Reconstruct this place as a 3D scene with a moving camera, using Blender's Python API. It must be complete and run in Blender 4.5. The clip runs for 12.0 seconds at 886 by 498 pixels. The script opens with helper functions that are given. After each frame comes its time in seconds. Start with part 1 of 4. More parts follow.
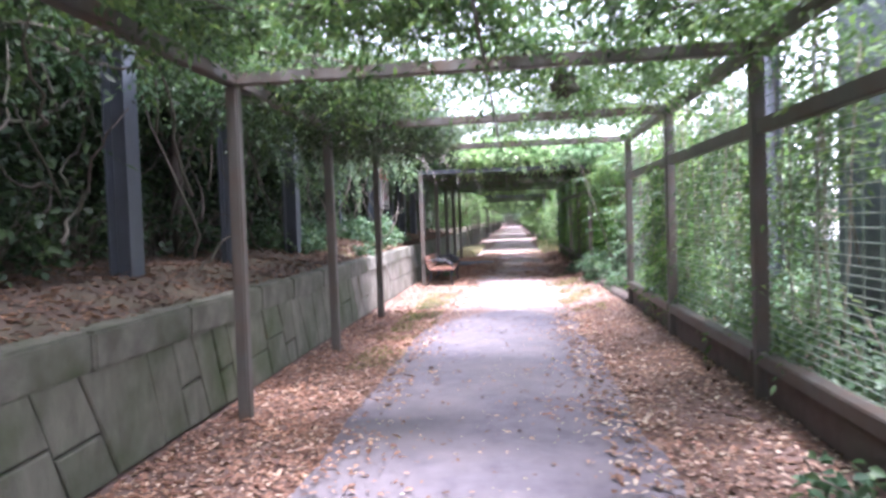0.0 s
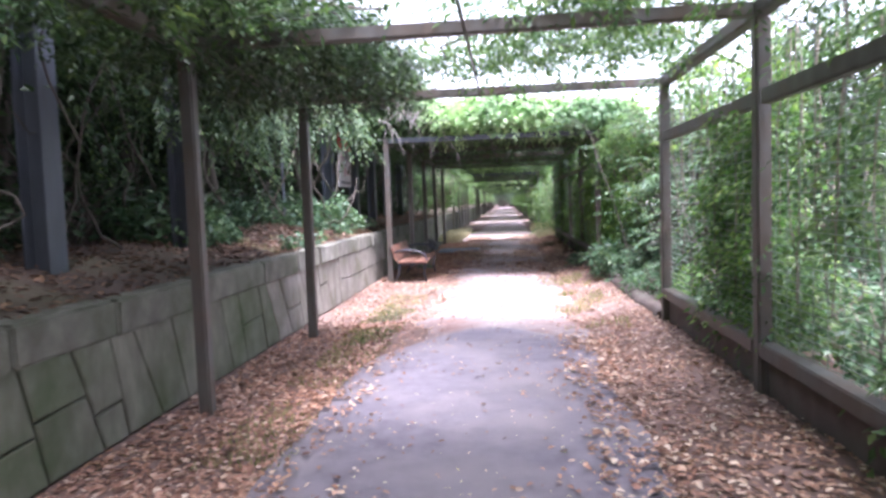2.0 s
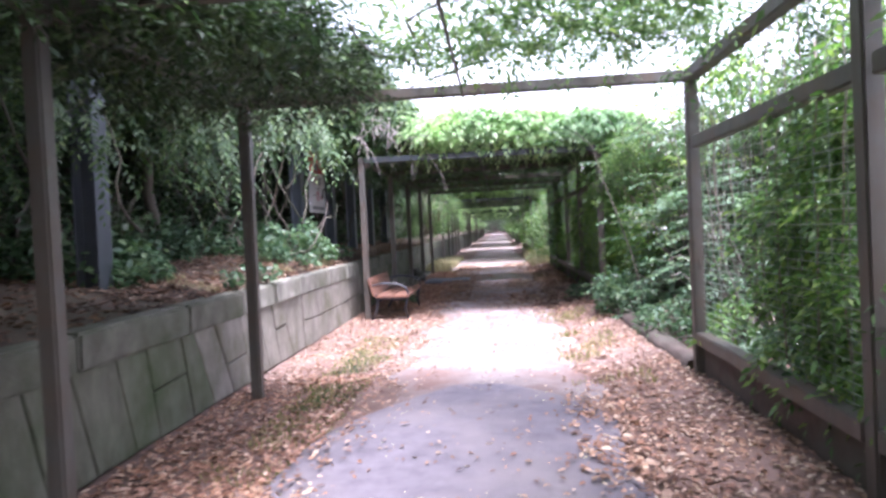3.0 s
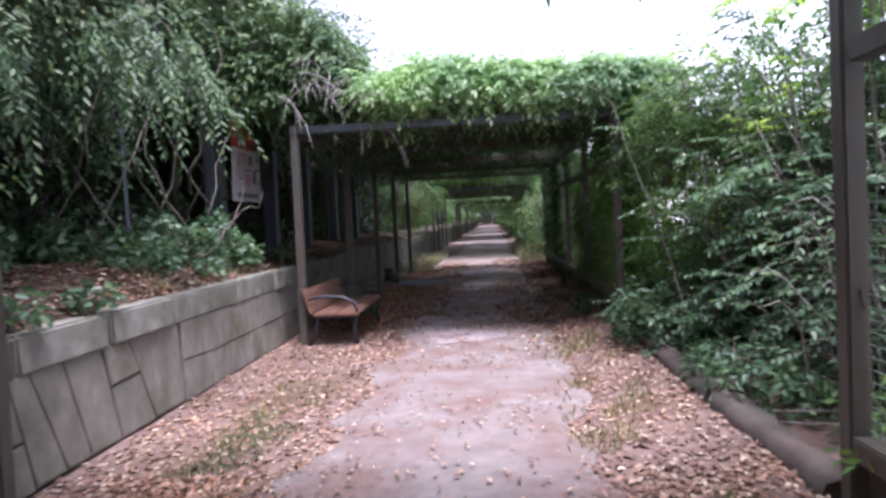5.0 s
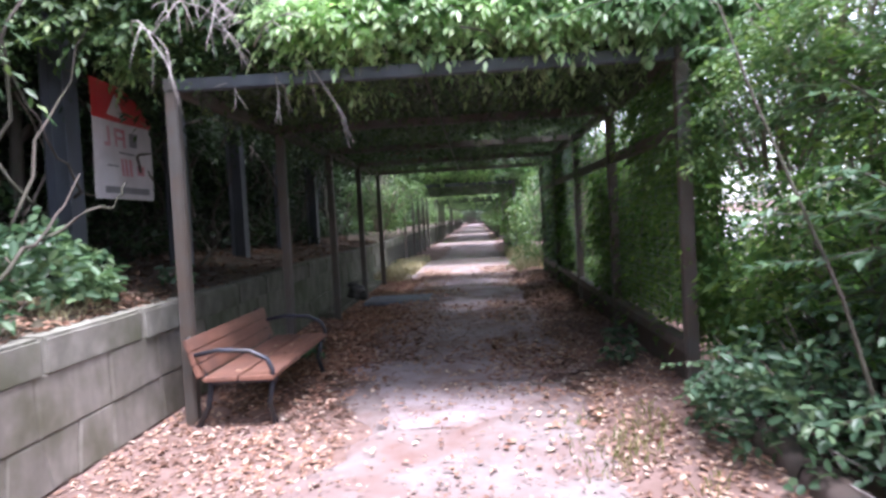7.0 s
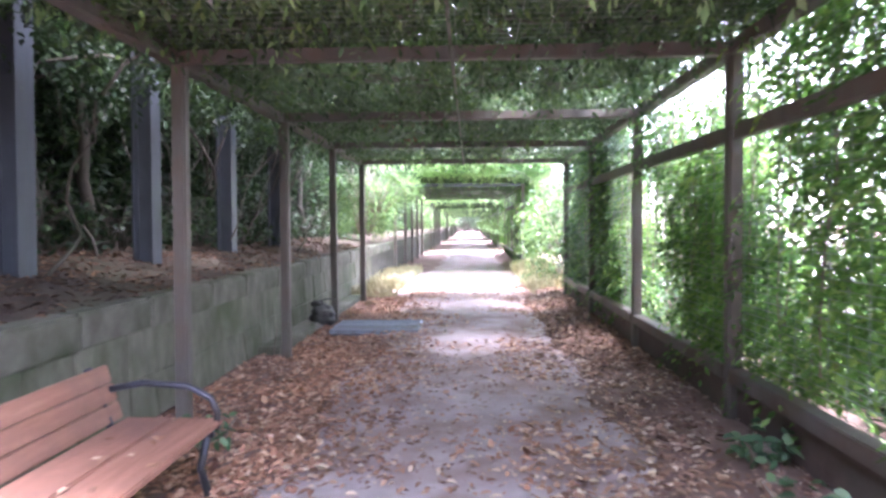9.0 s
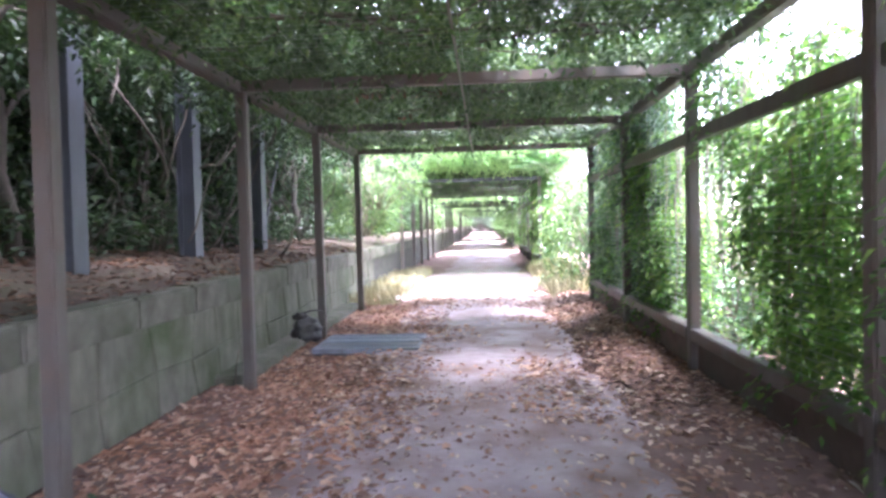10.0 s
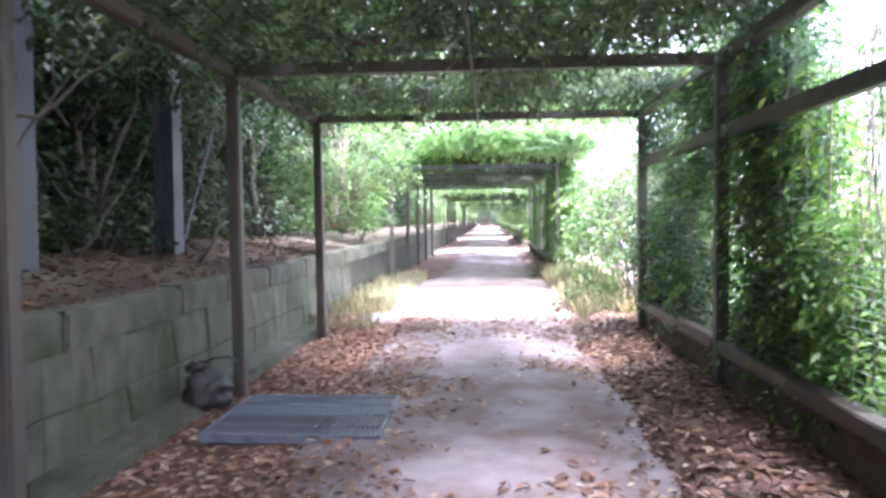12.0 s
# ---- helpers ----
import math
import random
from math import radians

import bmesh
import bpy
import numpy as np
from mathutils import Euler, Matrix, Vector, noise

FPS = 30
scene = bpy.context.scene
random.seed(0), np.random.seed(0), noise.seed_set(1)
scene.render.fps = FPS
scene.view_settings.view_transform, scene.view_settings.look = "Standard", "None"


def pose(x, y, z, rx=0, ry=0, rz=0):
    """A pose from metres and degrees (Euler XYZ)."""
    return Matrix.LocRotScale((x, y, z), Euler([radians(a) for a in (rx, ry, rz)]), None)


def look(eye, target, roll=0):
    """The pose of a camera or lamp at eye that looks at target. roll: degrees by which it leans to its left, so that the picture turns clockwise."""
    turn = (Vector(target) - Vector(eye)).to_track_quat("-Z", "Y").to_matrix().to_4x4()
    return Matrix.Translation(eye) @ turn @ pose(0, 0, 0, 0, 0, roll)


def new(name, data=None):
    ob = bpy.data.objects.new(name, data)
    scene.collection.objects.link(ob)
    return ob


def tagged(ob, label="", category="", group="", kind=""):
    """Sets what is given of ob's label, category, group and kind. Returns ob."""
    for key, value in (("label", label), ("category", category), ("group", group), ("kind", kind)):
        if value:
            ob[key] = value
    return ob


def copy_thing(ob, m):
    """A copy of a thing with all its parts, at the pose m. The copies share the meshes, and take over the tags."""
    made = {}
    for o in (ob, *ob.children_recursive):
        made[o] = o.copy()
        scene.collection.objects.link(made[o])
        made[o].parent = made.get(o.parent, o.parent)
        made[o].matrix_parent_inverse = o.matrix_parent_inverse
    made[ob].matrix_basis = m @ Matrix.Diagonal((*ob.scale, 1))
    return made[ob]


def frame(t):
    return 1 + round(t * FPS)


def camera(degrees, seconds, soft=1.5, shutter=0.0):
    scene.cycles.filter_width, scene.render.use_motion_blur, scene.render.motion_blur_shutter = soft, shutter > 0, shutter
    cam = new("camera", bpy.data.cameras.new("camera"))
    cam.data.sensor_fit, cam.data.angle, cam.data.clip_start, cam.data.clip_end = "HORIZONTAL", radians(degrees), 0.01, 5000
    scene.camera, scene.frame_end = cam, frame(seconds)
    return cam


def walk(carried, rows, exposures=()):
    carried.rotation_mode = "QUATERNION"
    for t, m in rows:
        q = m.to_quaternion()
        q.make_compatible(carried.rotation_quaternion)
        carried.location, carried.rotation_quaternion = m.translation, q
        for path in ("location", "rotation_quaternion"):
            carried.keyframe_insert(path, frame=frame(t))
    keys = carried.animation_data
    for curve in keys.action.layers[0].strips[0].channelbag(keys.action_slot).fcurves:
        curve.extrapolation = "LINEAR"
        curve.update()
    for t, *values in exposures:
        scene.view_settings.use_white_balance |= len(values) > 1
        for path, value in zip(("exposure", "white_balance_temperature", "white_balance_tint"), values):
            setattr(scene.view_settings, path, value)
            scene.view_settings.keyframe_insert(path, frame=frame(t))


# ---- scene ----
cam = camera(68.8, 12.0, soft=2.9, shutter=0.4)
PATH = [
    (0, (2.137, -1.388, 1.488), (1.917, 0.598, 1.403), -2.1),
    (0.5, (2.029, -0.62, 1.471), (1.769, 1.357, 1.316), -0.7),
    (1, (2.126, 0.012, 1.492), (1.9, 1.996, 1.372), -3.3),
    (1.5, (2.137, 0.826, 1.493), (1.99, 2.82, 1.429), 0.4),
    (2, (2.205, 1.624, 1.472), (2.007, 3.609, 1.327), -2.1),
    (2.5, (2.164, 2.364, 1.475), (1.953, 4.344, 1.288), -0.8),
    (3, (2.217, 3.041, 1.447), (2.045, 5.032, 1.385), -2.7),
    (5, (2.371, 5.828, 1.462), (2.218, 7.82, 1.372), -2.7),
    (5.5, (2.373, 6.518, 1.481), (2.229, 8.511, 1.391), -0.8),
    (6, (2.371, 7.275, 1.504), (2.266, 9.269, 1.383), -2.4),
    (6.5, (2.338, 8.034, 1.515), (2.193, 10.026, 1.405), -1.0),
    (7, (2.299, 8.732, 1.51), (2.193, 10.726, 1.414), -3.1),
    (9, (2.089, 11.776, 1.462), (2.004, 13.773, 1.385), -0.3),
    (9.5, (2.135, 12.585, 1.369), (1.99, 14.578, 1.279), -0.4),
    (10, (2.143, 13.284, 1.389), (2.012, 15.279, 1.316), -1.4),
    (10.5, (2.104, 14.07, 1.411), (1.955, 16.063, 1.327), -0.3),
    (11, (2.107, 14.767, 1.443), (1.945, 16.758, 1.348), -1.5),
    (11.5, (2.097, 15.511, 1.495), (1.91, 17.5, 1.4), 0.7),
    (12, (2.093, 16.259, 1.431), (1.95, 18.252, 1.338), -0.6),
]
walk(cam, [(t, look(eye, target, roll)) for t, eye, target, roll in PATH],
     exposures=[(0, 3.68, 5800, 27), (2.5, 3.3, 5800, 27), (3.0, 3.25, 5800, 27), (4.8, 2.15, 5800, 26), (6.0, 2.35, 5800, 26), (7.1, 2.92, 5800, 25), (8.8, 4.98, 5720, 32), (10, 5.0, 5700, 31), (12, 4.64, 5650, 29)])

# ---- world and sun ----
world = bpy.data.worlds.new("overcast_sky")
scene.world = world
world.use_nodes = True
wn = world.node_tree
sky = wn.nodes.new("ShaderNodeTexSky")
sky.sky_type, sky.sun_disc, sky.sun_elevation, sky.sun_rotation = "NISHITA", False, radians(76), radians(150)
grey = wn.nodes.new("ShaderNodeRGBToBW")
haze = wn.nodes.new("ShaderNodeMix")
haze.data_type = "RGBA"
haze.inputs["Factor"].default_value = 0.8
wn.links.new(sky.outputs[0], grey.inputs[0])
wn.links.new(sky.outputs[0], haze.inputs["A"])
wn.links.new(grey.outputs[0], haze.inputs["B"])
wn.links.new(haze.outputs["Result"], wn.nodes["Background"].inputs["Color"])
wn.nodes["Background"].inputs["Strength"].default_value = 0.15
sun = new("sun", bpy.data.lights.new("sun", "SUN"))
sun.data.energy, sun.data.angle, sun.data.color = 1.9, radians(25), (1.0, 0.97, 0.92)
sun.matrix_world = look((0, 0, 30), (-4, 6.5, 0))

# ---- materials ----
def nodes_of(name):
    m = bpy.data.materials.new(name)
    m.use_nodes = True
    return m, m.node_tree.nodes, m.node_tree.links, m.node_tree.nodes["Principled BSDF"]


def ramp(nd, ln, source, stops):
    r = nd.new("ShaderNodeValToRGB")
    while len(r.color_ramp.elements) < len(stops):
        r.color_ramp.elements.new(0.5)
    for e, (p, c) in zip(r.color_ramp.elements, stops):
        e.position, e.color = p, (*c, 1)
    ln.new(source, r.inputs[0])
    return r.outputs[0]


def noise_of(nd, ln, scale, detail=6, rough=0.6, space="Object", stretch=None):
    tc = nd.new("ShaderNodeTexCoord")
    n = nd.new("ShaderNodeTexNoise")
    n.inputs["Scale"].default_value, n.inputs["Detail"].default_value, n.inputs["Roughness"].default_value = scale, detail, rough
    src = tc.outputs[space]
    if stretch:
        mp = nd.new("ShaderNodeMapping")
        mp.inputs["Scale"].default_value = stretch
        ln.new(src, mp.inputs[0])
        src = mp.outputs[0]
    ln.new(src, n.inputs["Vector"])
    return n.outputs["Fac"]


def mixed(nd, ln, fac, a, b, mode="MIX"):
    m = nd.new("ShaderNodeMix")
    m.data_type, m.blend_type = "RGBA", mode
    for key, v in (("Factor", fac), ("A", a), ("B", b)):
        if isinstance(v, (int, float)):
            m.inputs[key].default_value = v
        elif isinstance(v, tuple):
            m.inputs[key].default_value = (*v, 1)
        else:
            ln.new(v, m.inputs[key])
    return m.outputs["Result"]


def surface(name, dark, light, scale, stain, stain_scale, rough=0.85, bump=0.3, fine=60, metal=0.0, stretch=None, vary=0.0):
    """A worn surface: two colours at one scale, stains at a larger one, grain in the relief."""
    m, nd, ln, p = nodes_of(name)
    base = ramp(nd, ln, noise_of(nd, ln, scale, stretch=stretch), [(0.3, dark), (0.7, light)])
    spots = ramp(nd, ln, noise_of(nd, ln, stain_scale, 4), [(0.42, (0, 0, 0)), (0.68, (1, 1, 1))])
    col = mixed(nd, ln, spots, base, stain)
    if vary:
        info = nd.new("ShaderNodeObjectInfo")
        shade = ramp(nd, ln, info.outputs["Random"], [(0, (1 - vary,) * 3), (1, (1, 1, 1))])
        col = mixed(nd, ln, 1.0, col, shade, "MULTIPLY")
    ln.new(col, p.inputs["Base Color"])
    p.inputs["Roughness"].default_value, p.inputs["Metallic"].default_value = rough, metal
    b = nd.new("ShaderNodeBump")
    b.inputs["Strength"].default_value, b.inputs["Distance"].default_value = bump, 0.01
    ln.new(noise_of(nd, ln, fine, 8, 0.7, stretch=stretch), b.inputs["Height"])
    ln.new(b.outputs[0], p.inputs["Normal"])
    return m


def leafy(name, stops, through_share=0.35, rough=0.5):
    """Leaves: a colour of its own for each, some light let through."""
    m, nd, ln, p = nodes_of(name)
    geo = nd.new("ShaderNodeNewGeometry")
    col = ramp(nd, ln, geo.outputs["Random Per Island"], stops)
    patch = ramp(nd, ln, noise_of(nd, ln, 0.9, 3), [(0.3, (0.65, 0.7, 0.7)), (0.7, (1.15, 1.1, 0.9))])
    col = mixed(nd, ln, 1.0, col, patch, "MULTIPLY")
    ln.new(col, p.inputs["Base Color"])
    p.inputs["Roughness"].default_value = rough
    tr = nd.new("ShaderNodeBsdfTranslucent")
    bright = mixed(nd, ln, 1.0, col, (1.3, 1.35, 1.0), "MULTIPLY")
    ln.new(bright, tr.inputs["Color"])
    mix = nd.new("ShaderNodeMixShader")
    mix.inputs[0].default_value = through_share
    ln.new(p.outputs[0], mix.inputs[1])
    ln.new(tr.outputs[0], mix.inputs[2])
    ln.new(mix.outputs[0], nd["Material Output"].inputs["Surface"])
    return m


ASPHALT = surface("asphalt", (0.115, 0.10, 0.12), (0.18, 0.16, 0.185), 7, (0.22, 0.19, 0.20), 1.1, 0.9, 0.5, 120)
DUSTY = surface("dusty_asphalt", (0.27, 0.228, 0.238), (0.40, 0.338, 0.35), 4, (0.20, 0.135, 0.115), 1.7, 0.9, 0.8, 90)
DIRT = surface("trodden_dirt", (0.18, 0.147, 0.14), (0.27, 0.228, 0.222), 5, (0.17, 0.105, 0.09), 1.6, 0.95, 0.9, 55)
SOIL = surface("soil", (0.15, 0.095, 0.08), (0.24, 0.165, 0.145), 6, (0.13, 0.08, 0.062), 1.4, 0.95, 0.9, 40)
HUMUS = surface("dark_humus", (0.04, 0.028, 0.022), (0.085, 0.058, 0.045), 4, (0.09, 0.08, 0.05), 1.2, 0.95, 0.8, 40)
PAVED = surface("pale_paving", (0.35, 0.35, 0.35), (0.5, 0.5, 0.49), 2, (0.4, 0.38, 0.35), 0.3)
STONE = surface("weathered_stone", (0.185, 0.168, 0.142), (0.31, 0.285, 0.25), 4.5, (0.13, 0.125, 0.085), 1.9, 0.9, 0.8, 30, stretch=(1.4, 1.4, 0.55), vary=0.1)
# Moss, plus roof shade put into a darker copy of STONE.
MOSSY_SHADED = surface("mossy_shaded_stone", (0.10, 0.097, 0.071), (0.195, 0.19, 0.148), 4.5, (0.06, 0.08, 0.036), 1.3, 0.9, 0.8, 30, stretch=(1.4, 1.4, 0.55), vary=0.1)
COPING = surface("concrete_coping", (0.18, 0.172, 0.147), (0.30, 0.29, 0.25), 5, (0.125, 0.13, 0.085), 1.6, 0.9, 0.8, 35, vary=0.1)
# Moss, plus roof shade put into a darker copy of COPING.
MOSSY_SHADED_COPING = surface("mossy_shaded_coping", (0.10, 0.096, 0.074), (0.185, 0.178, 0.145), 5, (0.065, 0.078, 0.042), 1.7, 0.9, 0.8, 35, vary=0.1)
MORTAR = surface("dark_mortar", (0.04, 0.038, 0.03), (0.09, 0.085, 0.068), 5, (0.08, 0.08, 0.06), 1.2)
STEEL = surface("painted_steel", (0.082, 0.077, 0.069), (0.13, 0.122, 0.11), 9, (0.11, 0.08, 0.06), 3.2, 0.55, 0.15, 90, 0.2, (1, 1, 0.15))
DARK_BROWN = surface("dark_brown", (0.07, 0.05, 0.045), (0.13, 0.092, 0.08), 6, (0.085, 0.08, 0.065), 2, 0.9, 0.4, 40)
GALVA = surface("galvanised_steel", (0.066, 0.077, 0.095), (0.105, 0.118, 0.138), 5, (0.07, 0.075, 0.08), 1.7, 0.5, 0.1, 60, 0.35, (1, 1, 0.2))
CLAD = surface("blue_grey_cladding", (0.045, 0.06, 0.075), (0.07, 0.09, 0.11), 3, (0.05, 0.055, 0.06), 1.2, 0.5, 0.1, 50)
WIRE = surface("green_coated_wire", (0.13, 0.19, 0.145), (0.22, 0.28, 0.225), 5, (0.15, 0.15, 0.12), 2, 0.45, 0.05)
GRATE = surface("zinc_grating", (0.22, 0.25, 0.32), (0.32, 0.36, 0.44), 8, (0.14, 0.14, 0.15), 3, 0.5, 0.1, 60, 0.4)
WOOD = surface("reddish_bench_wood", (0.20, 0.092, 0.06), (0.30, 0.15, 0.105), 6, (0.16, 0.085, 0.065), 2, 0.6, 0.3, 30, stretch=(4, 0.4, 4))
IRON = surface("dark_cast_iron", (0.03, 0.033, 0.045), (0.06, 0.065, 0.085), 10, (0.05, 0.045, 0.04), 4, 0.45, 0.2, 70, 0.4)
BARK = surface("bark", (0.055, 0.045, 0.038), (0.12, 0.10, 0.085), 8, (0.08, 0.085, 0.055), 2, 0.95, 0.9, 25, stretch=(1, 1, 0.25))
PALE = surface("weathered_bare_twig", (0.22, 0.195, 0.18), (0.37, 0.345, 0.325), 12, (0.24, 0.21, 0.19), 4)
TWIG = surface("pale_twig", (0.16, 0.13, 0.10), (0.28, 0.24, 0.20), 12, (0.12, 0.10, 0.08), 4)
PLASTIC = surface("black_plastic", (0.012, 0.012, 0.014), (0.03, 0.03, 0.034), 6, (0.06, 0.055, 0.05), 3, 0.4, 0.4, 14)
RED = surface("red_vinyl", (0.42, 0.03, 0.035), (0.52, 0.05, 0.05), 3, (0.38, 0.05, 0.05), 2, 0.5, 0.1)
WHITE = surface("white_vinyl", (0.50, 0.48, 0.49), (0.62, 0.60, 0.61), 3, (0.42, 0.40, 0.40), 2, 0.5, 0.1)
INK = surface("faded_red_print", (0.40, 0.13, 0.16), (0.48, 0.19, 0.22), 4, (0.45, 0.25, 0.27), 3, 0.5, 0.1)
GREY = surface("grey_print", (0.16, 0.16, 0.17), (0.22, 0.22, 0.23), 5, (0.2, 0.2, 0.2), 2)
VINE = leafy("vine_leaf", [(0, (0.045, 0.10, 0.042)), (0.45, (0.08, 0.155, 0.06)), (0.8, (0.125, 0.21, 0.08)), (1, (0.20, 0.28, 0.10))], 0.36)
# Copy of VINE with shade put into darker leaf colours.
SHADED_VINE = leafy("shaded_vine_leaf", [(0, (0.03, 0.07, 0.03)), (0.45, (0.055, 0.115, 0.045)), (0.8, (0.09, 0.16, 0.06)), (1, (0.15, 0.22, 0.08))], 0.28)
# Vine leaf with daylight and gloss put into a much paler colour.
LIT_VINE = leafy("lit_vine_leaf", [(0, (0.21, 0.36, 0.19)), (0.5, (0.37, 0.54, 0.31)), (1, (0.54, 0.67, 0.44))], 0.62, 0.35)
STRAW = leafy("straw_blade", [(0, (0.34, 0.31, 0.20)), (0.5, (0.50, 0.46, 0.33)), (1, (0.64, 0.60, 0.47))], 0.3)
# Deep shade put into the leaf colour, nearly black.
SHADE_LEAF = leafy("shaded_leaf", [(0, (0.014, 0.032, 0.014)), (0.6, (0.028, 0.062, 0.025)), (1, (0.07, 0.12, 0.045))], 0.25)
SHRUB = leafy("shrub_leaf", [(0, (0.05, 0.105, 0.066)), (0.6, (0.10, 0.185, 0.112)), (1, (0.19, 0.285, 0.17))], 0.36, 0.4)
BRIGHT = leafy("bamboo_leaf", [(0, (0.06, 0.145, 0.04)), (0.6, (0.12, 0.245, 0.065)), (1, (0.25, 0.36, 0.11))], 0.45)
# Yellow-green leaf with sunlight put into the colour.
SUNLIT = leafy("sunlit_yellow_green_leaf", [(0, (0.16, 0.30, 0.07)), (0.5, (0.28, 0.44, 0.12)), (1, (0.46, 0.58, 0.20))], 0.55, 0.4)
DRY = leafy("fallen_leaf", [(0, (0.13, 0.066, 0.05)), (0.35, (0.25, 0.14, 0.11)), (0.75, (0.40, 0.255, 0.21)), (1, (0.64, 0.52, 0.46))], 0.1, 0.7)
RUSTY = leafy("rusty_fallen_leaf", [(0, (0.14, 0.065, 0.05)), (0.4, (0.32, 0.165, 0.125)), (0.8, (0.49, 0.285, 0.225)), (1, (0.68, 0.51, 0.44))], 0.1, 0.7)
# Darker brown version of the fallen-leaf colours.
DARK_DRY = leafy("dark_dead_leaf", [(0, (0.05, 0.026, 0.018)), (0.5, (0.12, 0.062, 0.042)), (1, (0.25, 0.145, 0.10))], 0.1, 0.7)
GRASS = leafy("grass_blade", [(0, (0.12, 0.19, 0.05)), (0.5, (0.26, 0.27, 0.11)), (1, (0.48, 0.41, 0.25))], 0.3)

# ---- mesh helpers ----
rng = np.random.default_rng(7)


def mesh_of(name, verts, faces, mat, smooth=False):
    me = bpy.data.meshes.new(name)
    me.from_pydata([tuple(v) for v in verts], [], [tuple(f) for f in faces])
    me.materials.append(mat)
    if smooth:
        me.polygons.foreach_set("use_smooth", [True] * len(me.polygons))
    return me


def part(name, bm, mat, parent=None, label=""):
    """Links a bmesh or a mesh as one object, under a thing or part where one is given."""
    if isinstance(bm, bmesh.types.BMesh):
        me = bpy.data.meshes.new(name)
        bm.to_mesh(me)
        bm.free()
        me.materials.append(mat)
    else:
        me = bm
    ob = new(name, me)
    if parent:
        ob.parent = parent
    if label:
        ob["label"] = label
    return ob


def thing(name, label, category, group="", kind="", at=(0, 0, 0)):
    ob = new(name)
    ob.location = at
    return tagged(ob, label, category, group, kind)


def box(x0, x1, y0, y1, z0, z1, bevel=0.006):
    bm = bmesh.new()
    bmesh.ops.create_cube(bm, size=1)
    bmesh.ops.scale(bm, vec=(x1 - x0, y1 - y0, z1 - z0), verts=bm.verts)
    bmesh.ops.translate(bm, vec=((x0 + x1) / 2, (y0 + y1) / 2, (z0 + z1) / 2), verts=bm.verts)
    if bevel:
        bmesh.ops.bevel(bm, geom=bm.edges[:], offset=bevel, segments=2, affect="EDGES")
    return bm


def tube(points, radii, sides=6):
    """Vertices and faces of a tube along points."""
    pts = [Vector(p) for p in points]
    vs, fs = [], []
    for i, p in enumerate(pts):
        d = (pts[min(i + 1, len(pts) - 1)] - pts[max(i - 1, 0)]).normalized()
        a = d.cross(Vector((0.31, 0.87, 0.38))).normalized()
        b = d.cross(a)
        r = radii[i] if hasattr(radii, "__len__") else radii
        for k in range(sides):
            w = 2 * math.pi * k / sides
            vs.append(p + a * (r * math.cos(w)) + b * (r * math.sin(w)))
        if i:
            o = (i - 1) * sides
            for k in range(sides):
                fs.append((o + k, o + (k + 1) % sides, o + sides + (k + 1) % sides, o + sides + k))
    n = len(vs)
    fs += [tuple(range(sides))[::-1], tuple(range(n - sides, n))]
    return vs, fs


def joined(name, pieces, mat, smooth=True):
    vs, fs = [], []
    for v, f in pieces:
        o = len(vs)
        vs += list(v)
        fs += [tuple(i + o for i in q) for q in f]
    return mesh_of(name, vs, fs, mat, smooth)


def unit(a):
    return a / np.maximum(np.linalg.norm(a, axis=1, keepdims=True), 1e-6)


def leaves(name, base, way, up, length, width, mat, full=False):
    """A mesh of folded leaves: each from its base along way, its upper side to up."""
    n = len(base)
    way = unit(way)
    side = unit(np.cross(way, up))
    up = np.cross(side, way)
    L, W = np.broadcast_to(length, n)[:, None], np.broadcast_to(width, n)[:, None]
    if full:
        k = 6
        cols = [base, base + way * L * 0.3 + side * W * 0.46 + up * W * 0.12, base + way * L * 0.68 + side * W * 0.38 + up * W * 0.1 - up * L * 0.04,
                base + way * L - up * L * 0.14, base + way * L * 0.68 - side * W * 0.38 + up * W * 0.1 - up * L * 0.04, base + way * L * 0.3 - side * W * 0.46 + up * W * 0.12]
        quads = np.array([[0, 1, 2, 3], [0, 3, 4, 5]])
    else:
        k = 4
        cols = [base, base + way * L * 0.45 + side * W * 0.5 + up * W * 0.12, base + way * L - up * L * 0.08, base + way * L * 0.45 - side * W * 0.5 + up * W * 0.12]
        quads = np.array([[0, 1, 2], [0, 2, 3]])
    co = np.stack(cols, 1).reshape(-1, 3)
    m = quads.shape[1]
    idx = (quads[None] + (np.arange(n) * k)[:, None, None]).reshape(-1)
    me = bpy.data.meshes.new(name)
    me.vertices.add(len(co))
    me.vertices.foreach_set("co", co.astype(np.float32).ravel())
    me.loops.add(len(idx))
    me.loops.foreach_set("vertex_index", idx.astype(np.int32))
    polys = len(idx) // m
    me.polygons.add(polys)
    me.polygons.foreach_set("loop_start", np.arange(0, len(idx), m, dtype=np.int32))
    me.polygons.foreach_set("loop_total", np.full(polys, m, dtype=np.int32))
    me.materials.append(mat)
    me.update(calc_edges=True)
    return me


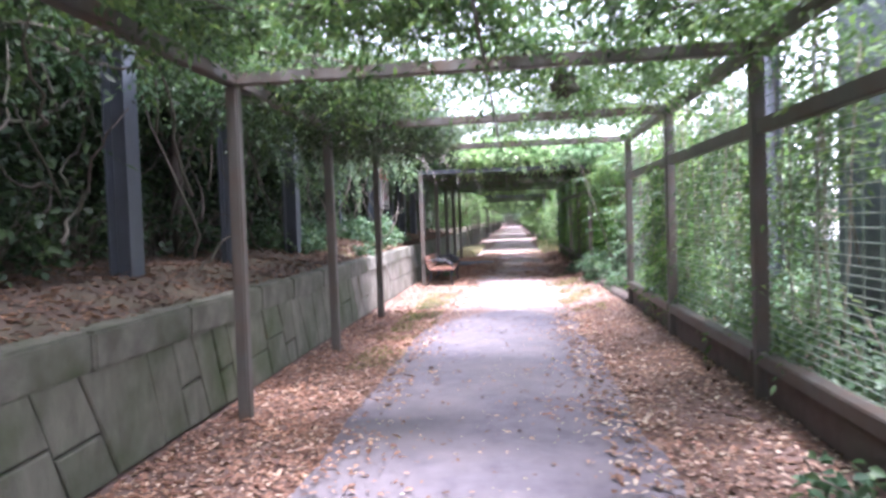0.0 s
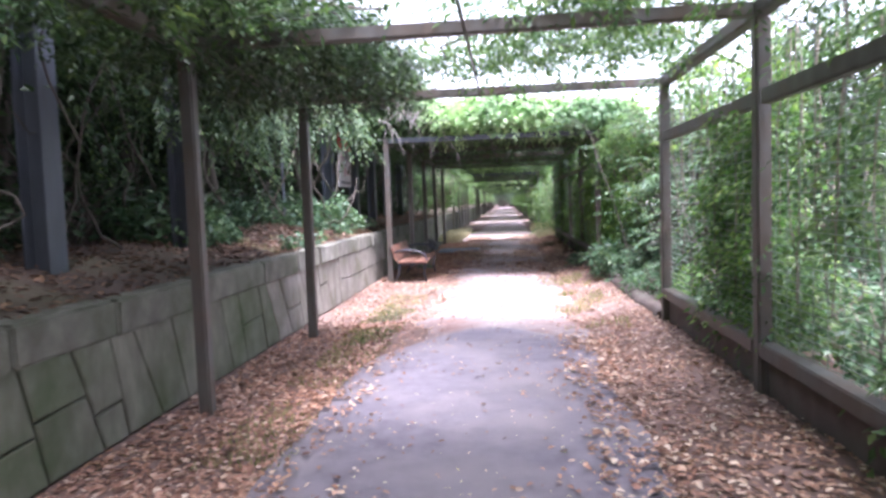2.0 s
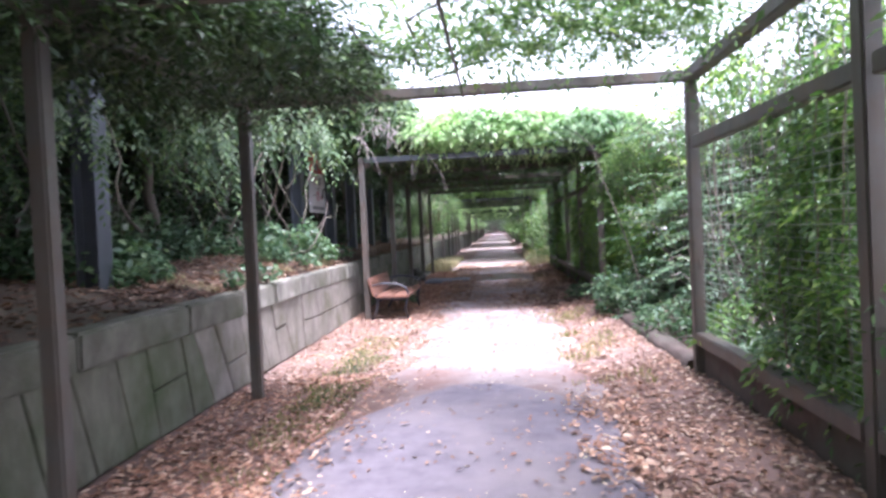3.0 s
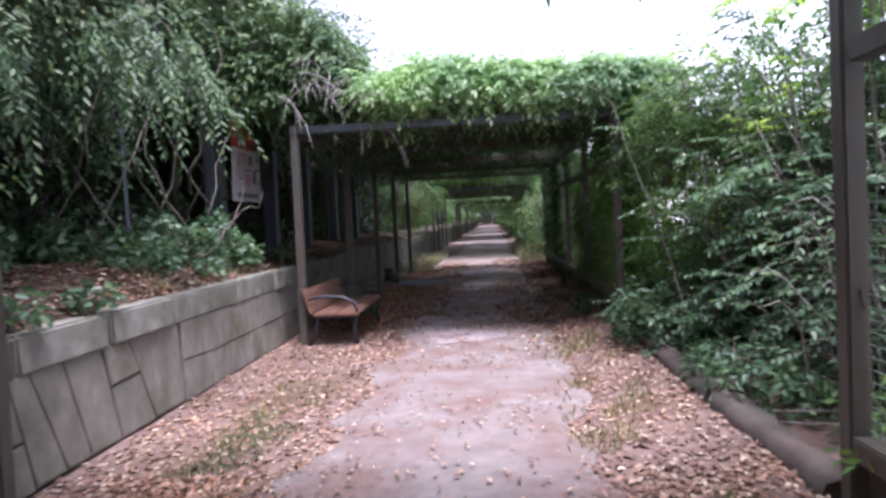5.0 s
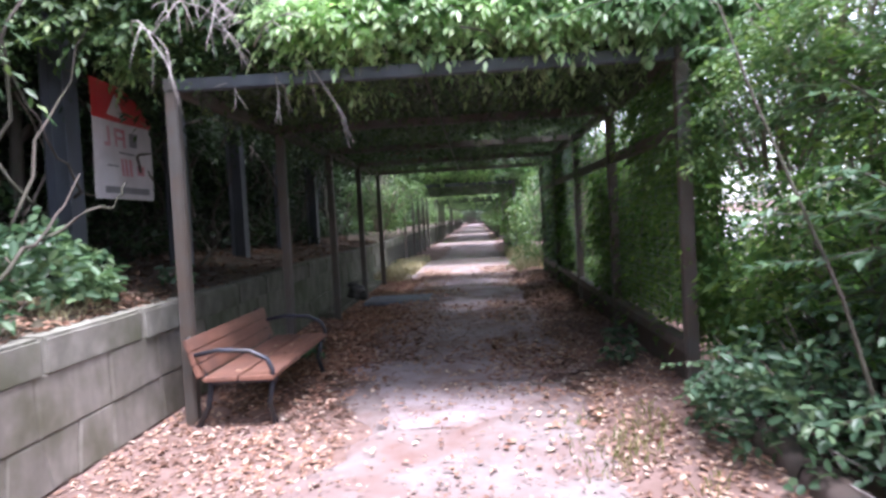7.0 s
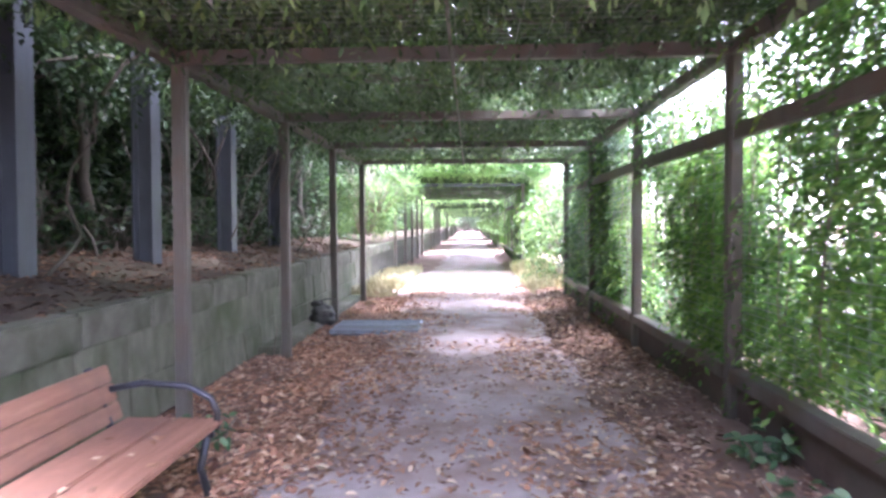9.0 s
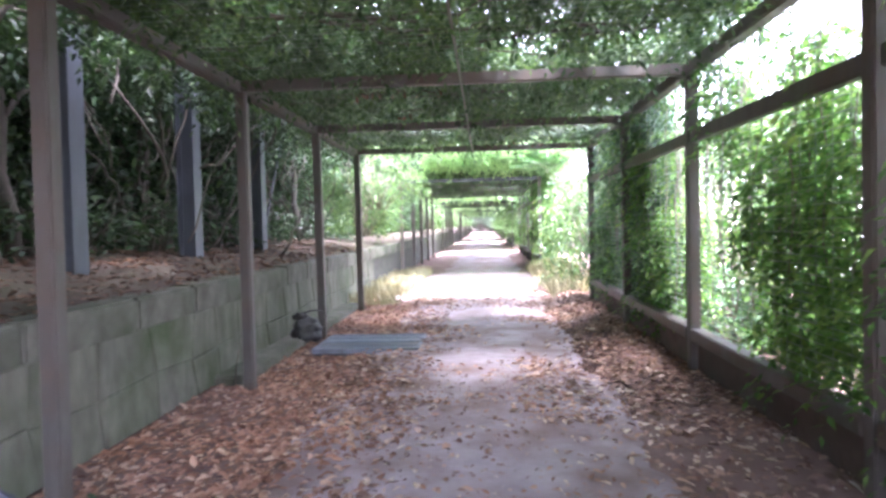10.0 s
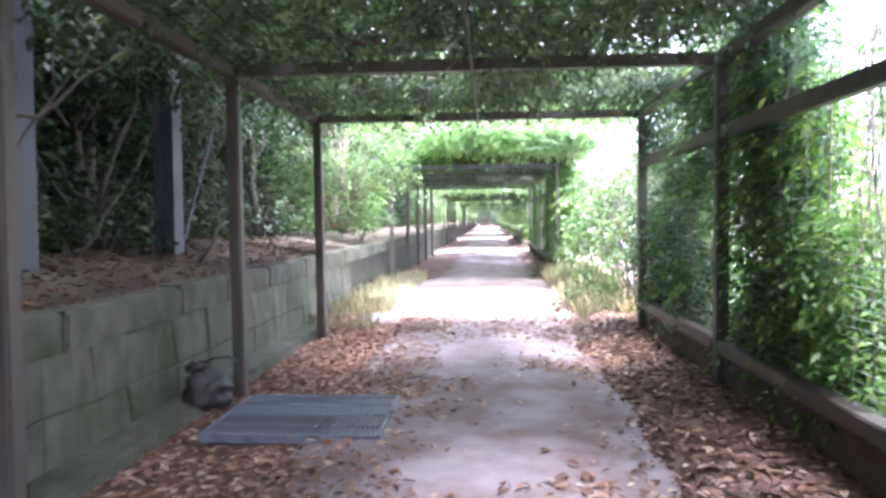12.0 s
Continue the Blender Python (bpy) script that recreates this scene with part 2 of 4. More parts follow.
def sprays(name, at, way, mat, count=9, length=0.26, leaflet=0.065, droop=0.35, slim=0.38, face=(0, 0, 1.0)):
    """Feathered leaves: leaflets in pairs along a drooping stalk."""
    n = len(at)
    way = unit(way)
    L = length * rng.uniform(0.7, 1.3, n)
    t = (np.arange(count) + 1.0) / count
    pos = at[:, None] + way[:, None] * (L[:, None] * t)[..., None]
    pos[..., 2] -= (droop * L)[:, None] * t ** 2
    side = unit(np.cross(way, np.array([0, 0, 1.0])) + 1e-4)
    sign = np.where(np.arange(count) % 2, 1.0, -1.0)
    sign[-1] = 0
    ldir = side[:, None] * (sign * 0.9)[None, :, None] + way[:, None] * 0.55 + rng.normal(0, 0.16, (n, count, 3))
    ldir[..., 2] -= 0.25 + 0.45 * abs(face[1])
    ups = np.array(face) + rng.normal(0, 0.35, (n, count, 3))
    size = leaflet * rng.uniform(0.7, 1.25, (n, count))
    return leaves(name, pos.reshape(-1, 3), ldir.reshape(-1, 3), ups.reshape(-1, 3), size.ravel(), size.ravel() * slim, mat)


WAVES = rng.uniform(-1, 1, (24, 3)), rng.uniform(0, 6.28, 24)


def patchy(p, scale):
    """A smooth uneven value about 0, for clumps and gaps."""
    v = np.zeros(len(p))
    for (w, f), s in zip(zip(*WAVES), np.tile([1, 1.7, 2.9, 4.3], 6)):
        v += np.sin((p @ w) * s * scale * 2.2 + f) / s ** 0.5
    return v / 3.0


def cloud(n, lo, hi):
    return rng.uniform(0, 1, (n, 3)) * (np.array(hi) - np.array(lo)) + np.array(lo)


def anyway(n, flat=1.0, down=0.0):
    d = rng.normal(0, 1, (n, 3))
    d[:, 2] = d[:, 2] * flat - down
    return d


# ---- ground, paths, bank ----
STEP = 17.74
def sheet(name, xs, ys, height, mat):
    vs = [(x, y, height(x, y)) for y in ys for x in xs]
    k = len(xs)
    fs = [(j * k + i, j * k + i + 1, (j + 1) * k + i + 1, (j + 1) * k + i) for j in range(len(ys) - 1) for i in range(k - 1)]
    return mesh_of(name, vs, fs, mat, True)


def rough_z(x, y, s, a):
    return a * noise.noise((x * s, y * s, 3.1))


def ground_z(x, y):
    z = rough_z(x, y, 1.7, 0.02) + rough_z(x, y, 6, 0.008) - 0.012
    if 3.0 < x < 4.6:
        z += 0.13 * min(1, (x - 3.0) / 0.7)
    elif x >= 4.6:
        z += 0.13 - min(0.2, (x - 4.6) * 0.1)
    return z


NEAR_X = [-3000, -400, -60, -10, -2, -0.6] + [round(-0.4 + 0.1 * i, 2) for i in range(55)] + [5.6, 7, 9, 14, 30, 80, 400, 3000]
NEAR_Y = [-3000, -300, -60, -20] + [round(-8 + 0.16 * i, 2) for i in range(300)] + [44, 50, 60, 80, 110, 200, 500, 3000]
ground = tagged(part("ground", sheet("ground", NEAR_X, NEAR_Y, ground_z, SOIL), SOIL), "bare brown soil under the fallen leaves", "ground", kind="structure")


def strip(name, y0, y1, left, right, lift, mat, step=0.12, cols=14):
    ys = np.arange(y0, y1 + step / 2, step)
    vs, fs = [], []
    for y in ys:
        l, r = left(y), right(y)
        for i in range(cols + 1):
            x = l + (r - l) * i / cols
            crown = 0.012 * math.sin(math.pi * i / cols)
            vs.append((x, y, lift + crown + rough_z(x, y, 2.2, 0.006) + (-0.03 if i in (0, cols) else 0)))
    k = cols + 1
    for j in range(len(ys) - 1):
        for i in range(cols):
            fs.append((j * k + i, j * k + i + 1, (j + 1) * k + i + 1, (j + 1) * k + i))
    return mesh_of(name, vs, fs, mat, True)


def wob(y, s, a, o):
    return a * noise.noise((y * s, o, 0.7)) + a * 0.5 * noise.noise((y * s * 4, o, 2.7))


def end_left(y):
    return 0.84 + wob(y, 0.8, 0.06, 1) + (max(0, y - 7.2) ** 2 * 0.36)


def end_right(y):
    return 3.0 + wob(y, 0.8, 0.08, 5) - (max(0, y - 7.7) ** 2 * 0.6)


tagged(part("path", strip("path", -8, 8.84, end_left, end_right, 0.036, ASPHALT), ASPHALT),
       "worn grey-violet asphalt footpath with scattered leaves", "path", kind="structure")
tagged(part("path", strip("path", 8.2, 15.2, lambda y: 1.2 + wob(y, 0.8, 0.4, 9), lambda y: 3.0 + wob(y, 0.8, 0.3, 12), 0.026, DIRT), DIRT),
       "pale trodden dirt footpath in the open gap", "path", kind="structure")
tagged(part("path", strip("path", 13.2, 125, lambda y: 0.95 + wob(y, 0.9, 0.28, 21) + 0.16 * max(0, 15.6 - y) ** 2, lambda y: 3.2 + wob(y, 0.9, 0.28, 25) - 0.16 * max(0, 15.6 - y) ** 2, 0.034, DUSTY, 0.12), DUSTY),
       "grey asphalt footpath running on under the pergolas", "path", kind="structure")
def taper(s):
    """Rounds off both ends of a patch 6.6 m long."""
    e = min(s, 6.6 - s)
    return 1.3 * max(0, 1 - max(e, 0) / 1.1) ** 2


for i in range(5):
    y0 = 24.7 + STEP * i
    tagged(part("path", strip("path", y0, y0 + 6.6, lambda y: 0.1 + wob(y, 0.7, 0.25, 31) + taper(y - y0), lambda y: 3.75 + wob(y, 0.7, 0.2, 35) - taper(y - y0), 0.042, DIRT, 0.2), DIRT),
           "pale trodden dirt footpath in the open gap", "path", kind="structure")
tagged(part("pavement", sheet("pavement", [8, 14, 20, 40], list(range(-40, 140, 6)), lambda x, y: 0.05, PAVED), PAVED),
       "pale open paved yard behind the hedge", "pavement", kind="structure")


def bank_z(x, y):
    d = -0.45 - x
    # The rise past 2.2 m is added, to block the bright horizon.
    z = 0.90 + 0.16 * min(d, 0.8) / 0.8 + 0.10 * max(0, d - 0.8) ** 0.8 + 0.5 * min(max(0, d - 2.2), 5)
    gap = max(0, 1 - abs(y - 11.2) / 2.6)
    edge = min(1, d / 0.3)
    return z + edge * (gap * 0.10 + rough_z(x, y, 1.3, 0.06) + rough_z(x, y, 4, 0.025)) + 0.012


BANK_X = [-0.45, -0.55, -0.7, -0.85, -1.0, -1.2, -1.4, -1.7, -2.1, -2.7, -3.5, -5, -8, -14, -30, -80]
tagged(part("bank", sheet("bank", BANK_X[::-1], [-60, -20] + [round(-8 + 0.2 * i, 2) for i in range(200)] + [40, 60, 90, 130], bank_z, HUMUS), HUMUS),
       "earth bank behind the retaining wall, strewn with leaves", "ground", kind="structure")

# ---- pergolas ----
LEFT, RIGHT, HEAD = 0.0, 3.88, 2.59
# the path climbs gently and is built level, so upright steel leans forward by as much
LEAN = 0.0155
ROW_A = [-4.4, -1.78, 0.83, 3.44, 6.05, 8.66]
ROW_B = [13.66, 16.25, 18.82, 21.38, 23.96]


def bars(name, segments, mat):
    """Thin square rods from end to end, in one mesh."""
    vs, fs = [], []
    for p, q, r in segments:
        p, q = Vector(p), Vector(q)
        d = (q - p).normalized()
        a = d.cross(Vector((0.2, 0.3, 0.93)) if abs(d.z) < 0.9 else Vector((1, 0, 0))).normalized() * r
        b = d.cross(a)
        o = len(vs)
        for e in (p, q):
            vs += [e + a, e + b, e - a, e - b]
        fs += [(o + k, o + (k + 1) % 4, o + 4 + (k + 1) % 4, o + 4 + k) for k in range(4)]
    return mesh_of(name, vs, fs, mat)


def pergola(rows, label, deep=0.10):
    root = thing("pergola", label, "pergola", "steel pergolas along the footpath")
    fwd = LEAN * HEAD
    y0, y1 = rows[0] + fwd, rows[-1] + fwd
    post_mesh = None
    for x in (LEFT, RIGHT):
        for y in rows:
            if post_mesh is None:
                ob = part("post", box(-0.048, 0.048, -0.05, 0.05, -0.12, HEAD, 0.012), STEEL, root)
                post_mesh = ob.data
            else:
                ob = part("post", post_mesh, STEEL, root)
            ob.location = (x + (0.05 if rows is ROW_B and x == LEFT and y > rows[0] else 0), y, 0)
            ob.rotation_euler = (rng.normal(-LEAN, 0.003), rng.normal(0, 0.003), 0)
        part("top_beam", box(x - 0.05, x + 0.05, y0 - 0.06, y1 + 0.06, HEAD, HEAD + deep, 0.01), STEEL, root)
    for i, y in enumerate(rows):
        part("cross_beam", box(LEFT + 0.053, RIGHT - 0.053, y + fwd - 0.045, y + fwd + 0.045, HEAD + 0.003, HEAD + deep - 0.004, 0.01), GALVA if rows is ROW_B and i == 0 else STEEL, root)
    for a, b in zip(rows, rows[1:]):
        for z0, z1, w in ((2.02, 2.12, 0.04), (0.38, 0.48, 0.055)):
            part("rail", box(RIGHT - w, RIGHT + w, a + 0.058, b - 0.058, z0, z1, 0.008), STEEL, root)
        # Solid dark strip added to fill the space below the rail.
        part("under_rail_strip", box(RIGHT + 0.012, RIGHT + 0.042, a + 0.058, b - 0.058, 0.02, 0.377, 0.003), DARK_BROWN, root, "dark brown strip added below the fence")
        seg = []
        z = 0.5
        while z < HEAD:
            if not 1.99 < z < 2.14:
                seg.append(((RIGHT + 0.03, a + 0.05, z), (RIGHT + 0.03, b - 0.05, z), 0.0028))
            z += 0.052 if z < 1.2 else 0.075
        for y in np.arange(a + 0.12, b - 0.08, 0.17):
            seg.append(((RIGHT + 0.034, y, 0.48), (RIGHT + 0.034, y, HEAD), 0.0028))
        part("wire_mesh", bars("wire_mesh", seg, WIRE), WIRE, root, "green welded wire mesh panel")
        seg = []
        for y in np.arange(a + 0.1, b, 0.1):
            seg.append(((LEFT, y, HEAD + deep + 0.012), (RIGHT, y, HEAD + deep + 0.012), 0.0025))
        for x in np.arange(0.2, RIGHT, 0.2):
            seg.append(((x, a, HEAD + deep + 0.017), (x, b, HEAD + deep + 0.017), 0.0025))
        part("roof_mesh", bars("roof_mesh", seg, WIRE), WIRE, root, "wire mesh carrying the vines")
    part("centre_rod", bars("centre_rod", [((1.97, y0, HEAD - 0.012), (1.97, y1, HEAD - 0.012), 0.012)], STEEL), STEEL, root)
    return root


pergola(ROW_A, "grey-brown steel pergola frame overgrown with green vines")
second = pergola(ROW_B, "grey-brown steel pergola frame with a dense leafy roof")
FAR = [i * STEP for i in range(1, 6)]
for d in FAR:
    copy_thing(second, pose(-0.2, d, 0))

# ---- retaining wall ----
wall = tagged(part("wall_left", box(-0.75, -0.388, -9, 126, -0.3, 0.68, 0), MORTAR), "low retaining wall of irregular mossy stone slabs", "wall", kind="structure")


def slab_mesh(corners, thick, joint, mat):
    """A flat stone standing in the wall: corners as (y, z), its face thick in front of the joints."""
    c = sum(p[0] for p in corners) / len(corners), sum(p[1] for p in corners) / len(corners)
    vs = []
    for grow, x in ((0.0, 0.0), (0.0, thick * 0.7), (0.02, thick)):
        for y, z in corners:
            d = math.hypot(y - c[0], z - c[1])
            k = max(0.2, 1 - (joint + grow) / d)
            vs.append((x - 0.03 * (z / 0.68), c[0] + (y - c[0]) * k, c[1] + (z - c[1]) * k))
    n = len(corners)
    fs = [tuple(range(2 * n, 3 * n))]
    for r in range(2):
        for i in range(n):
            j = (i + 1) % n
            fs.append((r * n + i, r * n + j, (r + 1) * n + j, (r + 1) * n + i))
    return mesh_of("stone", vs, fs, mat)


def stones(y0, y1):
    ys = [y0]
    while ys[-1] < y1:
        ys.append(ys[-1] + rng.uniform(0.36, 0.72))
    rows = [[(y + rng.normal(0, 0.035), 0 if r == 0 else 0.70 if r == 2 else rng.normal(0.34, 0.012)) for y in ys] for r in range(3)]
    out = []
    for r in range(2):
        for i in range(len(ys) - 1):
            q = [rows[r][i], rows[r][i + 1], rows[r + 1][i + 1], rows[r + 1][i]]
            roll = rng.random()
            if roll < 0.25:
                m = ((q[0][0] + q[1][0]) / 2 + rng.normal(0, 0.05), (q[0][1] + q[1][1]) / 2)
                n = ((q[2][0] + q[3][0]) / 2 + rng.normal(0, 0.05), (q[2][1] + q[3][1]) / 2)
                out += [[q[0], m, n, q[3]], [m, q[1], q[2], n]]
            else:
                out.append(q)
    return out


def leaning_slabs(y0, y1):
    ys = [y0]
    while ys[-1] < y1:
        ys.append(ys[-1] + rng.uniform(0.22, 0.55))
    tops = [y - 0.19 + rng.normal(0, 0.06) for y in ys]
    tops[-1] = ys[-1]
    out = []
    for a, b, c, d in zip(ys, ys[1:], tops, tops[1:]):
        cut = rng.uniform(0.3, 0.6)
        if rng.random() < 0.22:
            m, n, z = a + (c - a) * cut, b + (d - b) * cut, 0.70 * cut
            out += [[(a, 0), (b, 0), (n, z + 0.02), (m, z)], [(m, z), (n, z + 0.02), (d, 0.70), (c, 0.70)]]
        else:
            out.append([(a, 0), (b, 0), (d, 0.70), (c, 0.70)])
    return out


slanted = leaning_slabs(-4, 11.0)
for q in slanted + stones(slanted[-1][1][0] + 0.01, 27):
    mat = STONE if 8.2 < q[0][0] < 14.5 else MOSSY_SHADED
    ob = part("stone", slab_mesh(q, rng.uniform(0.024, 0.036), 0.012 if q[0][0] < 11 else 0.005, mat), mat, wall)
    ob.location.x = -0.335 if q[0][0] > 11 else -0.342
y = -8.0
coping_mesh = {}
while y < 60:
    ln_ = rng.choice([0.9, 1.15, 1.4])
    # Pale coping in the open gap, the shade-darkened copy under the roofs.
    capped = COPING if 8.2 < y < 14.2 else MOSSY_SHADED_COPING
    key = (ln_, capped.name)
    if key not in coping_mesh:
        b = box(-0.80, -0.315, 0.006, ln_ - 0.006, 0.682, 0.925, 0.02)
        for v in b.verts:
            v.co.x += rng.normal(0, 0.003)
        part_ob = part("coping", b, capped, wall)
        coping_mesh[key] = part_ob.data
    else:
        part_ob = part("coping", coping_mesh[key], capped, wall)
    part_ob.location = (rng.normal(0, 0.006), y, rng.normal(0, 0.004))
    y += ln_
part("ledge", box(-0.33, -0.03, 18.9, 24.4, -0.1, 0.085, 0.02), MOSSY_SHADED_COPING, wall, "pale concrete ledge at the foot of the wall")
def kerb_stone(y0, y1):
    """A worn kerb length: rounded section with broken edges."""
    vs, fs = [], []
    ring = [(3.80, -0.1), (3.795, 0.14), (3.815, 0.205), (3.87, 0.225), (3.97, 0.215), (4.0, 0.16), (4.0, -0.1)]
    ys = np.linspace(y0, y1, 14)
    for y in ys:
        for x, z in ring:
            w = 0.02 if z > 0 else 0
            vs.append((x + w * noise.noise((x * 9, y * 5, z * 9)), y, z + 1.3 * w * noise.noise((x * 7 + 4, y * 4, z * 7))))
    k = len(ring)
    for j in range(len(ys) - 1):
        fs += [(j * k + i, j * k + i + 1, (j + 1) * k + i + 1, (j + 1) * k + i) for i in range(k - 1)]
    fs += [tuple(range(k)), tuple(range((len(ys) - 1) * k, len(ys) * k))[::-1]]
    return mesh_of("kerb", vs, fs, DARK_BROWN, True)


kerb = tagged(new("kerb"), "low dark weathered concrete kerb under the fence line", "kerb", kind="structure")
for a, b in ((8.8, 10.32), (10.335, 11.9), (11.915, 13.5)):
    part("kerb_length", kerb_stone(a, b), DARK_BROWN, kerb)
# ---- steel columns ----
def column(x, y, z0, top, turn=0.0, size=0.21):
    root = thing("steel_column", "tall blue-grey galvanised H-section steel column on the bank", "column", "steel columns beside the path", at=(x, y, z0))
    root.rotation_euler = (-LEAN, 0, turn)
    h = size / 2
    for s in (-1, 1):
        part("flange", box(min(s * h, s * (h - 0.018)), max(s * h, s * (h - 0.018)), -h, h, -0.3, top - z0, 0.003), GALVA, root)
    part("web", box(-h + 0.019, h - 0.019, -0.007, 0.007, -0.3, top - z0, 0), GALVA, root)
    return root


for y in (-0.5, 1.8, 4.03, 6.23, 8.4):
    column(-1.3, y, bank_z(-1.3, y), 5.2)
for y in (14.28, 16.44, 18.43, 20.66, 22.92):
    column(-1.3, y, bank_z(-1.3, y), 5.2)
for y in (4.2, 6.6):
    column(5.15, y, 0.1, 5.0)
pole = thing("leaning_pole", "thin pale pole leaning among the trees", "pole")
part("shaft", bars("shaft", [((-1.45, 23.4, 1.0), (-1.4, 24.5, 2.9), 0.02)], GALVA), GALVA, pole)
stake = thing("thin_post", "slim pale steel post standing in the ivy", "post")
part("shaft", bars("shaft", [((-1.75, 12.9, 0.9), (-1.75, 12.9, 2.9), 0.028)], GALVA), GALVA, stake)

# ---- vines on the pergolas ----
def canopy(name, y0, y1, keep, n, label, x0=-0.25, x1=4.05, hang=0.05, bias=0.0, seed_leaf=VINE, lift=0.19):
    root = thing(name, label, "climbing vine", "vines on the pergolas")
    p = cloud(n, (x0, y0, 0), (x1, y1, 0))
    v = patchy(p, 0.9) + bias
    p = p[(v > keep) | (rng.random(n) < 0.12)]
    p[:, 2] = HEAD + lift + np.abs(rng.normal(0, 0.13, len(p)))
    low = rng.random(len(p)) < hang
    p[low, 2] = HEAD + rng.uniform(-0.10, 0.12, low.sum())
    tagged(part("foliage", sprays("foliage", p, anyway(len(p), 0.3, 0.05), seed_leaf, 9, 0.27, 0.075), seed_leaf, root), kind="stuff")
    stems = []
    for _ in range(int((y1 - y0) * 3)):
        x, y = rng.uniform(x0 + 0.2, x1 - 0.2), rng.uniform(y0, y1)
        pts, a = [], rng.uniform(0, 6.28)
        for i in range(9):
            pts.append((x, y, HEAD + 0.145 + rng.uniform(0, 0.05)))
            a += rng.normal(0, 0.5)
            x, y = min(max(x + 0.22 * math.cos(a), x0), x1), y + 0.22 * math.sin(a)
        stems.append(tube(pts, list(np.linspace(0.012, 0.004, 9)), 5))
    tagged(part("stem", joined("stem", stems, BARK), BARK, root), kind="stuff")
    return root


canopy("climbing_vine", -7, 4.6, -0.3, 11500, "green wisteria-like vine with gaps of sky over the pergola", bias=0.1)
canopy("climbing_vine", 4.6, 6.3, 0.0, 1500, "thinning vine with wide gaps of sky over the pergola", bias=0.1)
canopy("climbing_vine", 6.0, 7.3, 0.35, 700, "last trailing vine over the pergola's open bay", 0.8, 3.6)
# SHADE_LEAF clumps are the same vine, shade put into the leaf colour.
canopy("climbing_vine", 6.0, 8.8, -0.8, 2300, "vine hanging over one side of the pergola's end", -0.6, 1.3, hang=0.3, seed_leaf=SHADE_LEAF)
# Extra layer added overhead to cut the light on the near ground.
canopy("climbing_vine", -8, 3.2, -0.5, 3600, "added light-blocking upper vine layer over the pergola", seed_leaf=SHADE_LEAF, hang=0.0)
# Extra dark layer added to blacken the roof's underside here.
canopy("climbing_vine", 13.9, 16.6, -9, 2600, "second vine layer added to darken the pergola's front", seed_leaf=SHADE_LEAF, hang=0.0, lift=0.26)
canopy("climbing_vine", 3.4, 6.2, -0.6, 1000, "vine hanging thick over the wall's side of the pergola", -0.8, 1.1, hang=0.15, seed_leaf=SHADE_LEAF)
# Extra dark layer added above to shade wall and bank.
canopy("climbing_vine", -7, 3.8, -0.8, 2200, "dark vine layer added for shade, thick over the wall's side of the pergola", -0.9, 1.4, hang=0.0, seed_leaf=SHADE_LEAF, lift=0.3)
canopy("climbing_vine", 1.9, 3.1, -9, 500, "vine closing a gap in the pergola's roof", 0.9, 2.1)
canopy("climbing_vine", 7.2, 8.5, 0.15, 700, "thin trailing vine at the pergola's open end", 1.4, 4.0)
second_roof = canopy("climbing_vine", 13.7, 24.6, -1.2, 19000, "dense dark green vine roof over the pergola", bias=0.15, hang=0.015, lift=0.25, seed_leaf=SHADED_VINE)
# Extra dark layer added on top so the ceiling darkens.
canopy("climbing_vine", 14.6, 24.4, -0.9, 4200, "dark upper vine layer added to shade the pergola", hang=0.0, seed_leaf=SHADE_LEAF, lift=0.4)
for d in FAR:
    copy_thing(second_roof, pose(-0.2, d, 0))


def mound(y0, y1, x0, x1, z0, z1, n, label, droop=0.3, mat=LIT_VINE):
    """Vines heaped over the front edge of a pergola, uneven on top."""
    root = thing("vine_mound", label, "climbing vine", "vines on the pergolas")
    p = cloud(n, (x0, y0, 0), (x1, y1, 1))
    u = (p[:, 0] - x0) / (x1 - x0)
    w = (p[:, 1] - y0) / (y1 - y0)
    crest = z0 + (z1 - z0) * (0.45 + 0.55 * np.sin(np.pi * np.clip(u * 1.05, 0, 1)) ** 0.6) * (0.55 + 0.45 * np.sin(np.pi * np.clip(0.25 + w * 0.7, 0, 1)))
    crest += 0.10 * patchy(p * np.array([1, 1, 0]), 2.0)
    p[:, 2] = z0 + (crest - z0) * np.sqrt(p[:, 2])
    face = rng.random(n) < 0.4
    p[face, 1] = y0 - 0.06 + 0.14 * rng.random(face.sum())
    p[face, 2] = z0 + 0.09 + 0.9 * (crest[face] - z0) * rng.random(face.sum())
    p = p[rng.random(n) < 0.25 + 3.0 * u]
    d = anyway(len(p), 0.5, 0.0)
    d[:, 1] -= 0.6
    tagged(part("foliage", sprays("foliage", p, d, mat, 13, 0.32, 0.09, droop, 0.40, (0.1, -0.7, 0.8)), mat, root), kind="stuff")
    return root


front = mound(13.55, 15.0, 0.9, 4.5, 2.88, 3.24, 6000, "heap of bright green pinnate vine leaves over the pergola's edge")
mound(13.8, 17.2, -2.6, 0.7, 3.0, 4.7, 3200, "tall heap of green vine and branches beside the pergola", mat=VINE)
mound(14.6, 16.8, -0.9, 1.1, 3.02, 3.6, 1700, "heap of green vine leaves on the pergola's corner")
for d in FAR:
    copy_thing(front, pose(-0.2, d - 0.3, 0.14))


